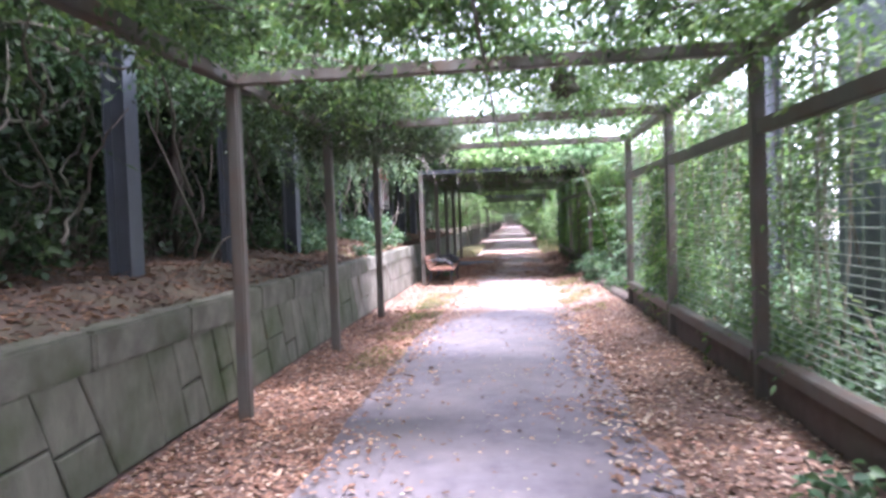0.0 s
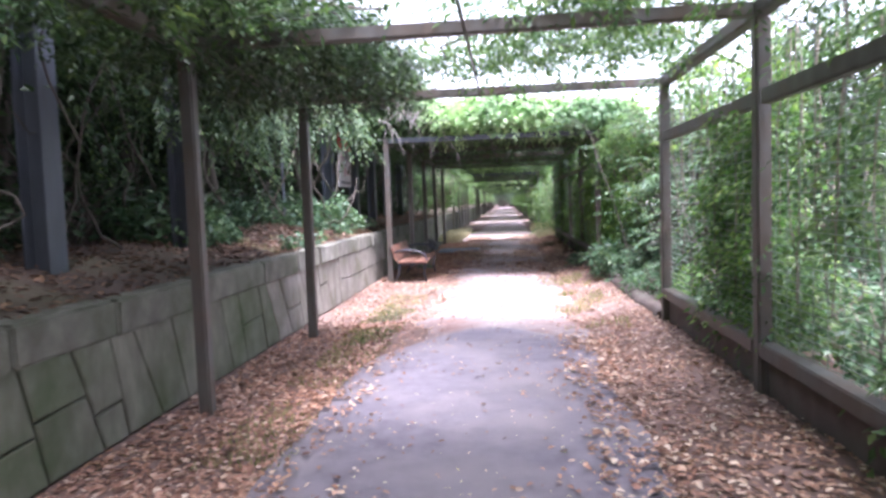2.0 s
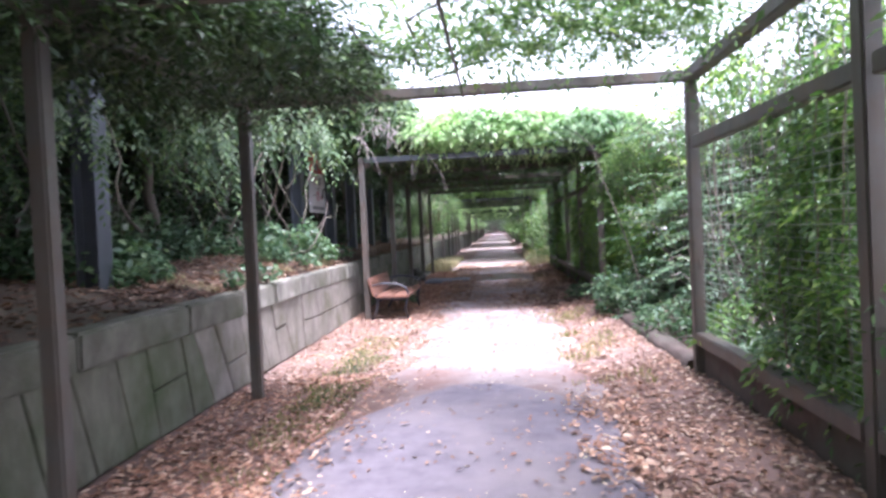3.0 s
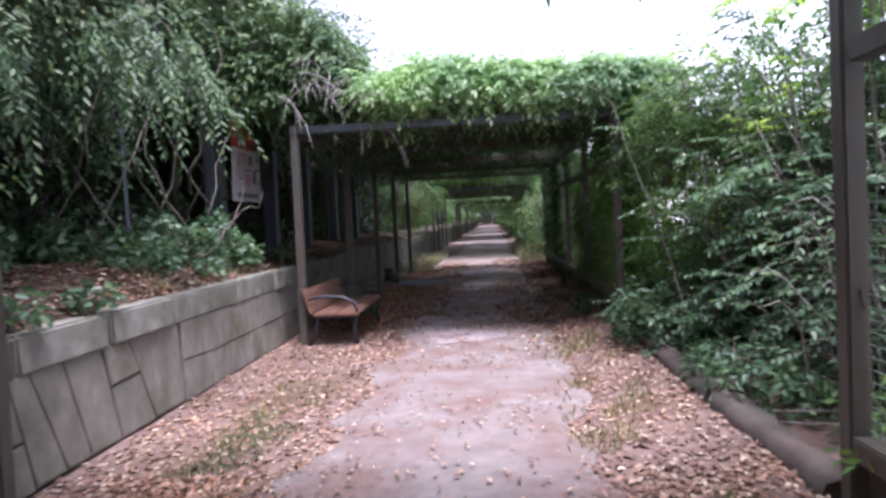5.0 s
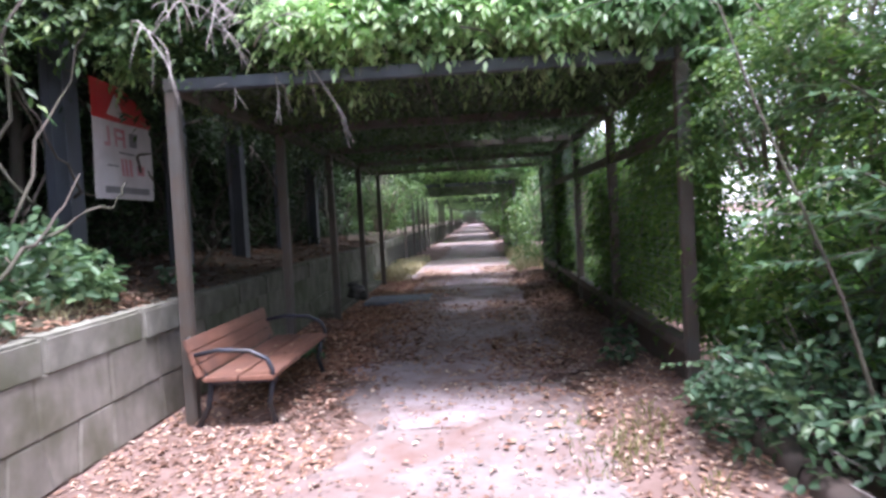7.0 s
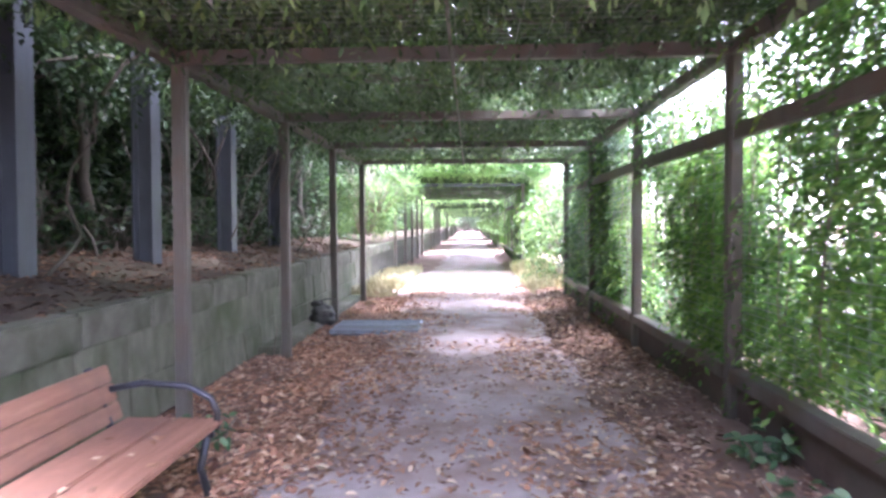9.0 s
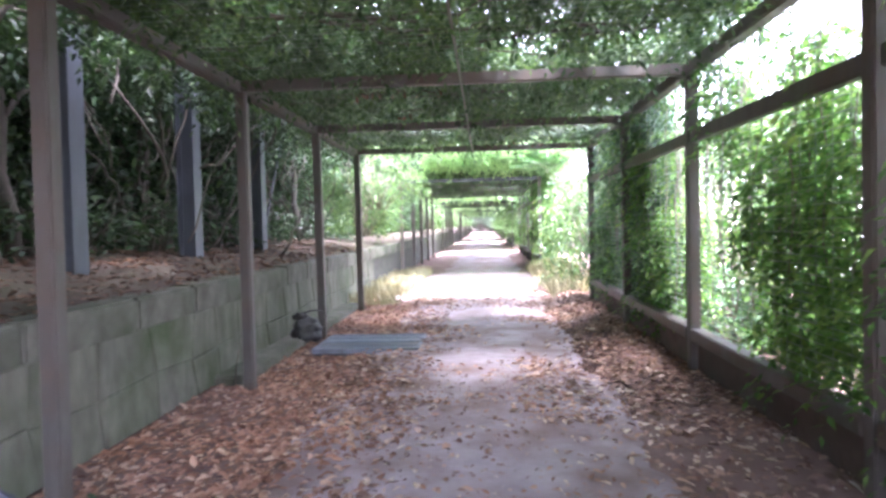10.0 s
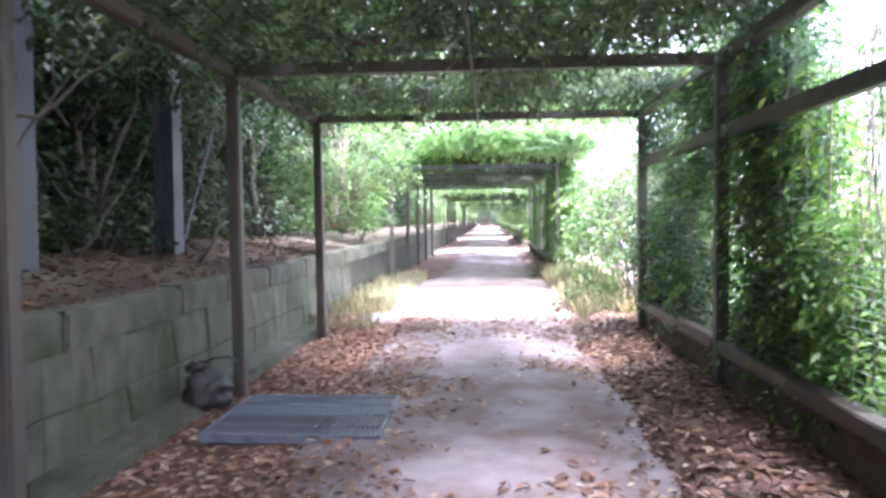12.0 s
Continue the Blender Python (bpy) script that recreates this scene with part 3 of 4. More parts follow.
def drape(y0, y1, keep, n, mat, label, thick=0.35, zmax=3.0, zmin=0.45):
    """Leaves climbing on the far side of the wire mesh, with gaps."""
    root = thing("hedge_vine", label, "climbing plant", "plants behind the fence")
    p = cloud(n, (RIGHT + 0.07, y0, zmin), (RIGHT + 0.07 + thick, y1, zmax))
    v = patchy(p * np.array([0.3, 1, 0.7]), 1.1)
    p = p[v > keep]
    d = anyway(len(p), 0.4, 0.5)
    tagged(part("foliage", sprays("foliage", p, d, mat, 9, 0.24, 0.075, 0.4), mat, root), kind="stuff")
    trails = []
    for _ in range(int((y1 - y0) * 4)):
        y, x = rng.uniform(y0, y1), RIGHT + rng.uniform(0.05, 0.25)
        z, pts = rng.uniform(2.2, 2.9), []
        for i in range(8):
            pts.append((x, y, z))
            z, y, x = z - 0.24, y + rng.normal(0, 0.03), x + rng.normal(0, 0.015)
        trails.append(tube(pts, 0.005, 4))
    tagged(part("stem", joined("stem", trails, TWIG), TWIG, root), kind="stuff")
    return root


drape(-6, 5.0, 0.12, 4200, VINE, "thin vines trailing down behind the wire mesh")
drape(5.0, 8.8, 0.0, 2600, VINE, "green climbing leaves filling the wire mesh")
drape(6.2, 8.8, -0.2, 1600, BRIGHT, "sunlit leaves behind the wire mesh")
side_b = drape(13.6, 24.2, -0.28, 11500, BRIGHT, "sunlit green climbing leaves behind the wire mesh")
drape(17.2, 21.2, 0.0, 1500, BRIGHT, "green climbing leaves thick against the wire mesh")
drape(20.5, 24.4, -0.6, 4500, SHRUB, "dense dark green leaves against the wire mesh")
for d in FAR:
    copy_thing(side_b, pose(-0.2, d, 0))

# ---- shrubs and trees ----
def shrub_parts(root, n, rx, ry, h, mat, twigs=30, size=0.085, sprayed=False):
    a = rng.uniform(0, 2 * math.pi, n)
    r = np.sqrt(rng.uniform(0.15, 1, n))
    p = np.stack([rx * r * np.cos(a), ry * r * np.sin(a), rng.uniform(0, 1, n)], 1)
    lump = 0.75 + 0.3 * patchy(p * np.array([1, 1, 0.4]), 1.4)
    p[:, 2] = 0.05 + p[:, 2] ** 0.8 * h * lump * (1 - 0.45 * r ** 2)
    if sprayed:
        me = sprays("foliage", p, anyway(n, 0.4, 0.2), mat, 9, 0.26, size)
    else:
        me = leaves("foliage", p, anyway(n, 0.5, 0.2), anyway(n, 0.3, -1.2), size * rng.uniform(0.6, 1.3, n), size * 0.55, mat, True)
    tagged(part("foliage", me, mat, root), kind="stuff")
    st = []
    for _ in range(twigs):
        ang, rr = rng.uniform(0, 6.28), rng.uniform(0.2, 0.95)
        end = Vector((rx * rr * math.cos(ang), ry * rr * math.sin(ang), h * rng.uniform(0.5, 1.0) * (1 - 0.4 * rr * rr)))
        b = Vector((end.x * 0.3, end.y * 0.3, -0.05))
        mid = (b + end) / 2 + Vector((rng.normal(0, 0.08), rng.normal(0, 0.08), 0.1))
        st.append(tube([b, b.lerp(mid, 0.6), mid, end], [0.012, 0.010, 0.008, 0.003], 5))
    # Shaded shrubs get darker twigs too, shade put into the colour.
    bark = BARK if mat == SHADE_LEAF else TWIG
    tagged(part("stem", joined("stem", st, bark), bark, root), kind="stuff")


def shrub(label, n, rx, ry, h, mat, at, size=0.085, sprayed=False, twigs=30, group="shrubs beside the path"):
    root = thing("shrub", label, "shrub", group, at=at)
    shrub_parts(root, n, rx, ry, h, mat, twigs, size, sprayed)
    return root


def branching_shrub(label, at, rx, ry, h, branches, per, mat, size=0.085, dead=0.15):
    """A shrub of arching branches from one foot, each with leaves set along it and gaps between them."""
    root = thing("shrub", label, "shrub", "shrubs beside the path", at=at)
    wood, bare_wood, base, way, ups = [], [], [], [], []
    for i in range(branches):
        ang, rr = rng.uniform(0, 6.28), rng.uniform(0.35, 1.0) ** 0.7
        top = h * rng.uniform(0.25, 1.0)
        foot = Vector((rng.normal(0, rx * 0.22), rng.normal(0, ry * 0.3), -0.08))
        out = Vector((rx * rr * math.cos(ang), ry * rr * math.sin(ang), 0))
        sag = rng.uniform(0.1, 0.35) * h * 0.35
        pts = [foot + out * t ** 1.4 + Vector((rng.normal(0, 0.03), rng.normal(0, 0.03), top * min(1, 1.25 * t) - sag * t ** 3)) for t in np.linspace(0, 1, 8)]
        stem = tube(pts, list(np.linspace(0.013, 0.003, 8)), 5)
        if rng.random() < dead:
            bare_wood.append(stem)
            continue
        wood.append(stem)
        for _ in range(5):
            t = rng.uniform(0.3, 1)
            j = min(int(t * 7), 6)
            b = pts[j].lerp(pts[j + 1], t * 7 - j)
            d = Vector((math.cos(ang) + rng.normal(0, 0.7), math.sin(ang) + rng.normal(0, 0.7), rng.normal(0.05, 0.25))).normalized()
            reach = rng.uniform(0.25, 0.55)
            twig = [b + d * reach * q - Vector((0, 0, 0.16 * reach * q * q)) for q in (0, 0.5, 1.0)]
            wood.append(tube(twig, [0.005, 0.004, 0.002], 4))
            side = d.cross(Vector((0, 0, 1))).normalized()
            for k in range(per):
                q = (k + rng.random()) / per
                p = b + d * reach * q - Vector((0, 0, 0.16 * reach * q * q))
                sgn = 1 if k % 2 else -1
                base.append(tuple(p))
                way.append(tuple(side * sgn * rng.uniform(0.5, 1.1) + d * 0.6 + Vector((0, 0, rng.normal(-0.25, 0.2)))))
                ups.append((rng.normal(0, 0.25), rng.normal(0, 0.25), 1.0))
    base, way, ups = np.array(base), np.array(way), np.array(ups)
    L = size * rng.uniform(0.55, 1.3, len(base))
    tagged(part("foliage", leaves("foliage", base, way, ups, L, L * 0.5, mat, True), mat, root), kind="stuff")
    tagged(part("stem", joined("stem", wood, BARK), BARK, root), kind="stuff")
    if bare_wood:
        tagged(part("dead_stem", joined("dead_stem", bare_wood, PALE), PALE, root), kind="stuff")
    return root


big = branching_shrub("tall grey-green shrub with arching leafy branches over the kerb", (5.25, 11.2, 0.1), 1.25, 1.7, 3.2, 160, 19, SHRUB, 0.075, 0.12)
branching_shrub("sprawling teal-green shrub leaning out over the kerb", (4.7, 12.0, 0.1), 0.75, 1.5, 0.95, 100, 15, SHRUB, 0.065, 0.1)
branching_shrub("twiggy grey-green shrub with dead stems by the fence's end", (4.75, 9.9, 0.1), 0.75, 1.0, 1.6, 60, 13, SHRUB, 0.06, 0.35)
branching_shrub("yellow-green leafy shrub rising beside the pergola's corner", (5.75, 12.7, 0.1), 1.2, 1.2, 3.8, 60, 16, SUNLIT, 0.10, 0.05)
shrub("low spreading shrub with teal-green leaves", 2600, 0.75, 1.1, 0.75, SHRUB, (4.3, 12.5, 0.1), 0.08)
shrub("low spreading shrub with teal-green leaves", 1300, 0.42, 0.9, 0.5, SHRUB, (4.2, 10.6, 0.1), 0.07)
shrub("shrub with yellow-green feathered leaves", 1100, 0.9, 1.1, 3.3, BRIGHT, (4.95, 12.9, 0.1), 0.09, True)
shrub("twiggy grey-green shrub behind the fence", 2200, 0.8, 1.2, 2.0, SHRUB, (5.5, 8.9, 0.1), twigs=60)
ivy = shrub("low mound of dark green ivy on the bank", 1500, 0.75, 0.7, 0.75, SHRUB, (-1.55, 12.0, 0.95), 0.11, twigs=12)
for m in (pose(-1.15, 13.3, 0.98, 0, 0, 70), pose(-2.2, 10.6, 1.0, 0, 0, 140), pose(-1.75, 8.9, 1.0, 0, 0, 20), pose(-2.4, 13.6, 1.05, 0, 0, 200)):
    copy_thing(ivy, m)
weed = shrub("small green weed at the path's edge", 70, 0.16, 0.16, 0.22, SHRUB, (0.35, 15.9, 0.0), 0.09, twigs=5)
for m in (pose(3.72, 15.4, 0.1, 0, 0, 50), pose(3.6, 1.7, 0.1, 0, 0, 80), pose(3.55, 14.6, 0.1, 0, 0, 90)):
    copy_thing(weed, m)
for d in [0] + FAR:
    copy_thing(big, pose(5.4, 27.9 + d, 0.1, 0, 0, 40))
    copy_thing(big, pose(-3.1, 28.6 + d, 0.6, 0, 0, 100))
copy_thing(big, pose(7.0, 16.5, 0, 0, 0, 200))

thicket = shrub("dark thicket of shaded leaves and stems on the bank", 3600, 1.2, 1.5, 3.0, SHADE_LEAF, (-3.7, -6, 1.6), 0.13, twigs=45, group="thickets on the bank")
# Dark backing added behind the right-hand shrubs, hiding the pale yard.
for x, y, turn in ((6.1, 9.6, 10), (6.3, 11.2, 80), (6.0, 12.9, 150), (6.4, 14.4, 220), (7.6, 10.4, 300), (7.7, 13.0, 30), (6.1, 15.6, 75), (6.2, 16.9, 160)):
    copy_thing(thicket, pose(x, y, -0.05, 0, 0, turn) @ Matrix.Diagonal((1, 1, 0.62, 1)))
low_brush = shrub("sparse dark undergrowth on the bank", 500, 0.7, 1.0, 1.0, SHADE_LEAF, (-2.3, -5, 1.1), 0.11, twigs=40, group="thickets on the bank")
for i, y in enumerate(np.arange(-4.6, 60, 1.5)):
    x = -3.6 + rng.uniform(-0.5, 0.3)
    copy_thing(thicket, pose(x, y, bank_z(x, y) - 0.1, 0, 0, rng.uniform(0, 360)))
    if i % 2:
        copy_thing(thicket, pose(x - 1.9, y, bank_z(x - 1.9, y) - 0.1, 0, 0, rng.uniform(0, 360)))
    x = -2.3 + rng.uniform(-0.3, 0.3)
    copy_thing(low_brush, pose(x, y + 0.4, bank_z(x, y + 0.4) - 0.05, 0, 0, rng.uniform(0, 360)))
feather = shrub("leafy overhang of feathered teal-green leaves", 500, 0.7, 1.3, 1.7, VINE, (-0.35, 26.6, 1.35), 0.085, True)
for m in (pose(4.35, 13.3, 1.75, 0, 0, 30) @ Matrix.Diagonal((0.8, 0.6, 0.75, 1)), pose(4.5, 12.7, 2.1, 0, 0, 130) @ Matrix.Diagonal((0.8, 0.6, 0.6, 1))):
    copy_thing(feather, m)
copy_thing(feather, pose(0.0, 25.5, 1.75, 0, 0, 100) @ Matrix.Diagonal((0.8, 0.8, 0.7, 1)))
copy_thing(feather, pose(4.5, 26.4, 1.1, 0, 0, 60))
copy_thing(feather, pose(4.4, 29.5, 0.7, 0, 0, 160))
copy_thing(feather, pose(-0.9, 29.5, 1.2, 0, 0, 20))
copy_thing(feather, pose(4.45, 25.7, 0.1, 0, 0, 250) @ Matrix.Diagonal((1, 1, 1.7, 1)))
for d in FAR:
    copy_thing(feather, pose(-0.6, 26.6 + d, 1.25, 0, 0, 20))
    copy_thing(feather, pose(4.4, 27.4 + d, 0.9, 0, 0, 70))

reed = shrub("bright green bamboo-like hedge behind the fence", 1500, 0.5, 0.95, 2.2, BRIGHT, (5.1, 14.6, 0.0), 0.10, twigs=40, group="hedge behind the fence")
for y in (17.3, 19.6, 21.6, 23.4, 20.6, 22.4):
    copy_thing(reed, pose(5.0 + rng.uniform(-0.2, 0.4), y, 0, 0, 0, rng.uniform(0, 360)))
bushy = shrub("low dark green bush behind the fence", 1300, 0.5, 0.8, 1.0, SHRUB, (4.75, 4.9, 0.05), 0.08)
copy_thing(bushy, pose(4.8, 2.9, 0.05, 0, 0, 90))
copy_thing(bushy, pose(4.9, 7.0, 0.05, 0, 0, 190))
for y in (-1.2, 0.2, 1.5, 3.8, 5.9, 8.0):
    copy_thing(bushy, pose(4.6 + rng.uniform(0, 0.3), y, 0.05, 0, 0, rng.uniform(0, 360)))
for y in (20.2, 21.3, 22.5, 23.7):
    copy_thing(bushy, pose(4.75 + rng.uniform(-0.1, 0.2), y, 0.05, 0, 0, rng.uniform(0, 360)))


def woodland_roof(y0, y1, n, label, mat):
    """Crowns of the bank's trees closing over the wall."""
    root = thing("tree_canopy", label, "tree canopy", "tree canopies over the bank")
    p = cloud(n, (-5.0, y0, 2.85), (-0.15, y1, 4.6))
    p = p[(patchy(p, 0.8) > -0.35) & (p[:, 2] > 2.85 + 0.5 * np.clip(-1.4 - p[:, 0], 0, 1))]
    tagged(part("foliage", sprays("foliage", p, anyway(len(p), 0.4, 0.4), mat, 9, 0.32, 0.10, 0.4, 0.42), mat, root), kind="stuff")
    for _ in range(int((y1 - y0) * 1.2)):
        y, dy, rise = rng.uniform(y0, y1), rng.normal(0, 0.5), rng.uniform(-0.3, 0.5)
        z = rng.uniform(3.0, 3.9)
        limb = [(-4.2 + 3.9 * s, y + dy * s + rng.normal(0, 0.08), z + rise * s + rng.normal(0, 0.06)) for s in np.linspace(0, 1, 8)]
        part("branch", joined("branch", [tube(limb, list(np.linspace(0.035, 0.008, 8)), 5)], BARK), BARK, root)


woodland_roof(-7, 8.3, 5200, "dense green leaves closing over the bank and the wall", SHRUB)
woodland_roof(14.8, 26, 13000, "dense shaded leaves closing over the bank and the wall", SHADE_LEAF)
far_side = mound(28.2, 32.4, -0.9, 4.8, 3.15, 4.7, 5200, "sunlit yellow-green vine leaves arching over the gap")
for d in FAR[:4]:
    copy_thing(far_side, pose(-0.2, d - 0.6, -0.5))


def tree(label, h, trunk_r, crown_n, crown_r, crown_lo, mat, lean=0.2, forks=7):
    root = thing("tree", label, "tree", "trees along the path")
    wood, tips = [], []
    pts, x, y = [], 0.0, 0.0
    for i in range(10):
        pts.append((x, y, h * 0.8 * i / 9 - 0.1))
        x, y = x + rng.normal(0, lean * 0.25), y + rng.normal(0, lean * 0.25)
    wood.append(tube(pts, list(np.linspace(trunk_r, trunk_r * 0.25, 10)), 8))
    for _ in range(forks):
        i = int(rng.integers(3, 9))
        p = Vector(pts[i])
        a, out = rng.uniform(0, 6.28), rng.uniform(0.5, 1.0) * crown_r
        limb = [p]
        for j in range(1, 6):
            q = p + Vector((math.cos(a), math.sin(a), 0)) * out * j / 5 + Vector((rng.normal(0, 0.08), rng.normal(0, 0.08), h * 0.16 * (j / 5) ** 0.7))
            limb.append(q)
        tips += limb[2:]
        wood.append(tube(limb, list(np.linspace(trunk_r * 0.42, 0.012, 6)), 6))
    part("trunk", joined("trunk", wood, BARK), BARK, root)
    c = np.array([tuple(q) for q in tips])
    p = c[rng.integers(0, len(c), crown_n)] + rng.normal(0, crown_r * 0.30, (crown_n, 3))
    p = p[p[:, 2] > crown_lo + 0.3 * patchy(p, 0.8)]
    me = sprays("crown", p, anyway(len(p), 0.5, 0.4), mat, 7, 0.30, 0.11, 0.4, 0.42)
    tagged(part("crown", me, mat, root), kind="stuff")
    return root


def place(ob, spots):
    ob.matrix_basis = spots[0]
    for m in spots[1:]:
        copy_thing(ob, m)


def spot(x, y, turn, s=1.0):
    z = bank_z(x, y) if x < 0 else 0.0
    return pose(x, y, z, 0, 0, turn) @ Matrix.Diagonal((s, s, s, 1))


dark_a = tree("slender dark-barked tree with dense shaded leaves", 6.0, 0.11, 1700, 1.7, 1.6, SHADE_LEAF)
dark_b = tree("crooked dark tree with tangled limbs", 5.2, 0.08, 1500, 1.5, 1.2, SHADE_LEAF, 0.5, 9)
light_a = tree("young tree with yellow-green leaves", 5.0, 0.07, 1200, 1.5, 1.4, VINE, 0.35)
spots_a, spots_b, spots_c = [], [], []
for i, y in enumerate(np.arange(-7, 46, 2.1)):
    spots_a.append(spot(-3.1 + rng.uniform(-0.5, 0.4), y + rng.uniform(-0.5, 0.5), rng.uniform(0, 360)))
    spots_b.append(spot(-4.8 + rng.uniform(-0.7, 0.7), y + rng.uniform(-0.8, 0.8), rng.uniform(0, 360)))
    if i % 2 == 0:
        spots_b.append(spot(-2.2 + rng.uniform(-0.2, 0.2), y + 1.0, rng.uniform(0, 360)))
        spots_a.append(spot(-7.0 + rng.uniform(-0.7, 0.7), y, rng.uniform(0, 360)))
        spots_c.append(spot(6.9 + rng.uniform(-0.6, 0.8), y * 1.25 + rng.uniform(-1, 1), rng.uniform(0, 360)))
for y in np.arange(47, 128, 3.4):
    spots_a.append(spot(-3.2, y, rng.uniform(0, 360)))
    spots_c.append(spot(6.0, y, rng.uniform(0, 360)))
for i in range(9):
    spots_c.append(spot(-3.5 + 1.4 * i, 131 + 2 * (i % 3), 40.0 * i))
    # Unseen trees added behind the start to close off the light there.
    spots_b.append(spot(-4.0 + 1.6 * i, -14 - 2 * (i % 3), 40.0 * i))
for x, y in ((6.3, 10.2), (7.2, 11.2)):
    spots_b.append(spot(x, y, 37.0 * y, 0.85))
spots_c.append(spot(6.3, 11.9, 70.0, 0.85))
place(dark_a, spots_a)
place(dark_b, spots_b)
place(light_a, spots_c)

# bare climbing stems and creepers in front of the trees
tangle = thing("creeper_tangle", "tangle of bare grey creeper stems hanging in the trees", "creeper")
for _ in range(150):
    x, y = rng.uniform(-2.6, -0.75), rng.uniform(-3, 27)
    z, pts = rng.uniform(1.0, 2.6), []
    a, rise = rng.uniform(0, 6.28), rng.uniform(0.05, 0.24)
    for i in range(12):
        pts.append((x, y, z))
        a += rng.normal(0, 0.7)
        x, y, z = min(x + 0.08 * math.cos(a), -0.45), y + 0.12 * math.sin(a), z + rise + rng.normal(0, 0.05)
    part("creeper_stem", joined("creeper_stem", [tube(pts, list(np.linspace(rng.uniform(0.008, 0.022), 0.005, 12)), 5)], BARK), BARK, tangle)

# overhanging branches at the open gap
over = thing("overhanging_branches", "drooping branches with feathered green leaves over the bank", "tree branch")
at, way = [], []
for _ in range(40):
    y = rng.uniform(8.6, 12.4)
    b = Vector((rng.uniform(-3.2, -2.1), y, rng.uniform(2.9, 4.6)))
    reach, fall = rng.uniform(0.9, 2.2), rng.uniform(0.3, 1.5)
    dy = rng.normal(-0.2, 0.5)
    pts = [b + Vector((reach * s, dy * s, 0.35 * math.sin(s * 2.4) - fall * s ** 2.2)) for s in np.linspace(0, 1, 8)]
    part("branch", joined("branch", [tube(pts, list(np.linspace(0.022, 0.004, 8)), 5)], TWIG), TWIG, over)
    for _ in range(60):
        s = rng.uniform(0.15, 1) * 6.99
        q = pts[int(s)].lerp(pts[int(s) + 1], s % 1)
        at.append(tuple(q + Vector(rng.normal(0, 0.09, 3))))
        way.append(tuple(rng.normal(0, 0.6, 3) + np.array([0.5, -0.2, -0.6])))
tagged(part("foliage", sprays("foliage", np.array(at), np.array(way), SHADED_VINE, 21, 0.48, 0.082, 0.5, 0.34, (0.6, -0.5, 0.6)), SHADED_VINE, over), kind="stuff")
reach_out = thing("reaching_branch", "thin dark branch with sparse leaves reaching over the gap", "tree branch")
pts = [Vector((6.4, 12.8, 3.3)).lerp(Vector((3.5, 12.0, 4.05)), s) + Vector((0, rng.normal(0, 0.05), 0.25 * math.sin(3.1 * s) + rng.normal(0, 0.03))) for s in np.linspace(0, 1, 12)]
part("branch", joined("branch", [tube(pts, list(np.linspace(0.03, 0.005, 12)), 6)], BARK), BARK, reach_out)
shoots, at, way = [], [], []
for i in range(3, 12):
    for _ in range(2):
        b, d = pts[i], Vector((rng.normal(-0.4, 0.5), rng.normal(0, 0.5), rng.normal(0.1, 0.6))).normalized()
        n_out = rng.uniform(0.25, 0.6)
        shoots.append(tube([b, b + d * n_out * 0.5, b + d * n_out - Vector((0, 0, 0.05))], [0.006, 0.004, 0.002], 4))
        for _ in range(9):
            at.append(tuple(b + d * n_out * rng.uniform(0.2, 1) + Vector(rng.normal(0, 0.03, 3))))
            way.append(tuple(rng.normal(0, 0.6, 3) + np.array([-0.3, 0, -0.4])))
tagged(part("shoot", joined("shoot", shoots, BARK), BARK, reach_out), kind="stuff")
tagged(part("foliage", leaves("foliage", np.array(at), np.array(way), anyway(len(at), 0.3, -1.2), 0.08, 0.04, SHADE_LEAF, True), SHADE_LEAF, reach_out), kind="stuff")
bare = thing("bare_twigs", "bare pale twigs drooping over the pergola's corner", "twigs")
for _ in range(20):
    p = Vector((rng.uniform(-0.1, 0.8), 13.45 + rng.uniform(-0.3, 0.4), rng.uniform(2.75, 3.4)))
    aim = Vector((rng.normal(0.55, 0.4), rng.normal(-0.35, 0.25), rng.normal(0.2, 0.3))).normalized()
    run, pieces = rng.uniform(0.05, 0.11), []
    pts = [p.copy()]
    for i in range(11):
        aim = (aim + Vector((rng.normal(0, 0.16), rng.normal(0, 0.1), -0.16 + rng.normal(0, 0.12)))).normalized()
        p = p + aim * run
        pts.append(p.copy())
    pieces.append(tube(pts, list(np.linspace(0.007, 0.0025, 12)), 5))
    for k in (4, 6, 8):
        q, fork = pts[k].copy(), (aim + Vector((rng.normal(0, 0.7), rng.normal(0, 0.4), rng.normal(0, 0.5)))).normalized()
        side = [q.copy()]
        for i in range(4):
            fork = (fork + Vector((0, 0, -0.15))).normalized()
            q = q + fork * run * 0.8
            side.append(q.copy())
        pieces.append(tube(side, list(np.linspace(0.005, 0.002, 5)), 4))
    part("twig", joined("twig", pieces, PALE), PALE, bare)
# pale stems winding up among the ivy
for x, y in ((-1.5, 13.6), (-1.75, 13.1), (-1.6, 14.6), (-1.9, 12.2)):
    root_stem = thing("creeper", "pale winding creeper stem climbing from the ivy", "creeper")
    pts, q, a = [], Vector((x, y, bank_z(x, y) - 0.03)), rng.uniform(0, 6.28)
    for i in range(16):
        pts.append(q.copy())
        a += rng.normal(0, 0.8)
        q = q + Vector((0.07 * math.cos(a), 0.09 * math.sin(a), 0.13))
    part("stem", joined("stem", [tube(pts, list(np.linspace(0.02, 0.007, 16)), 6)], TWIG), TWIG, root_stem)

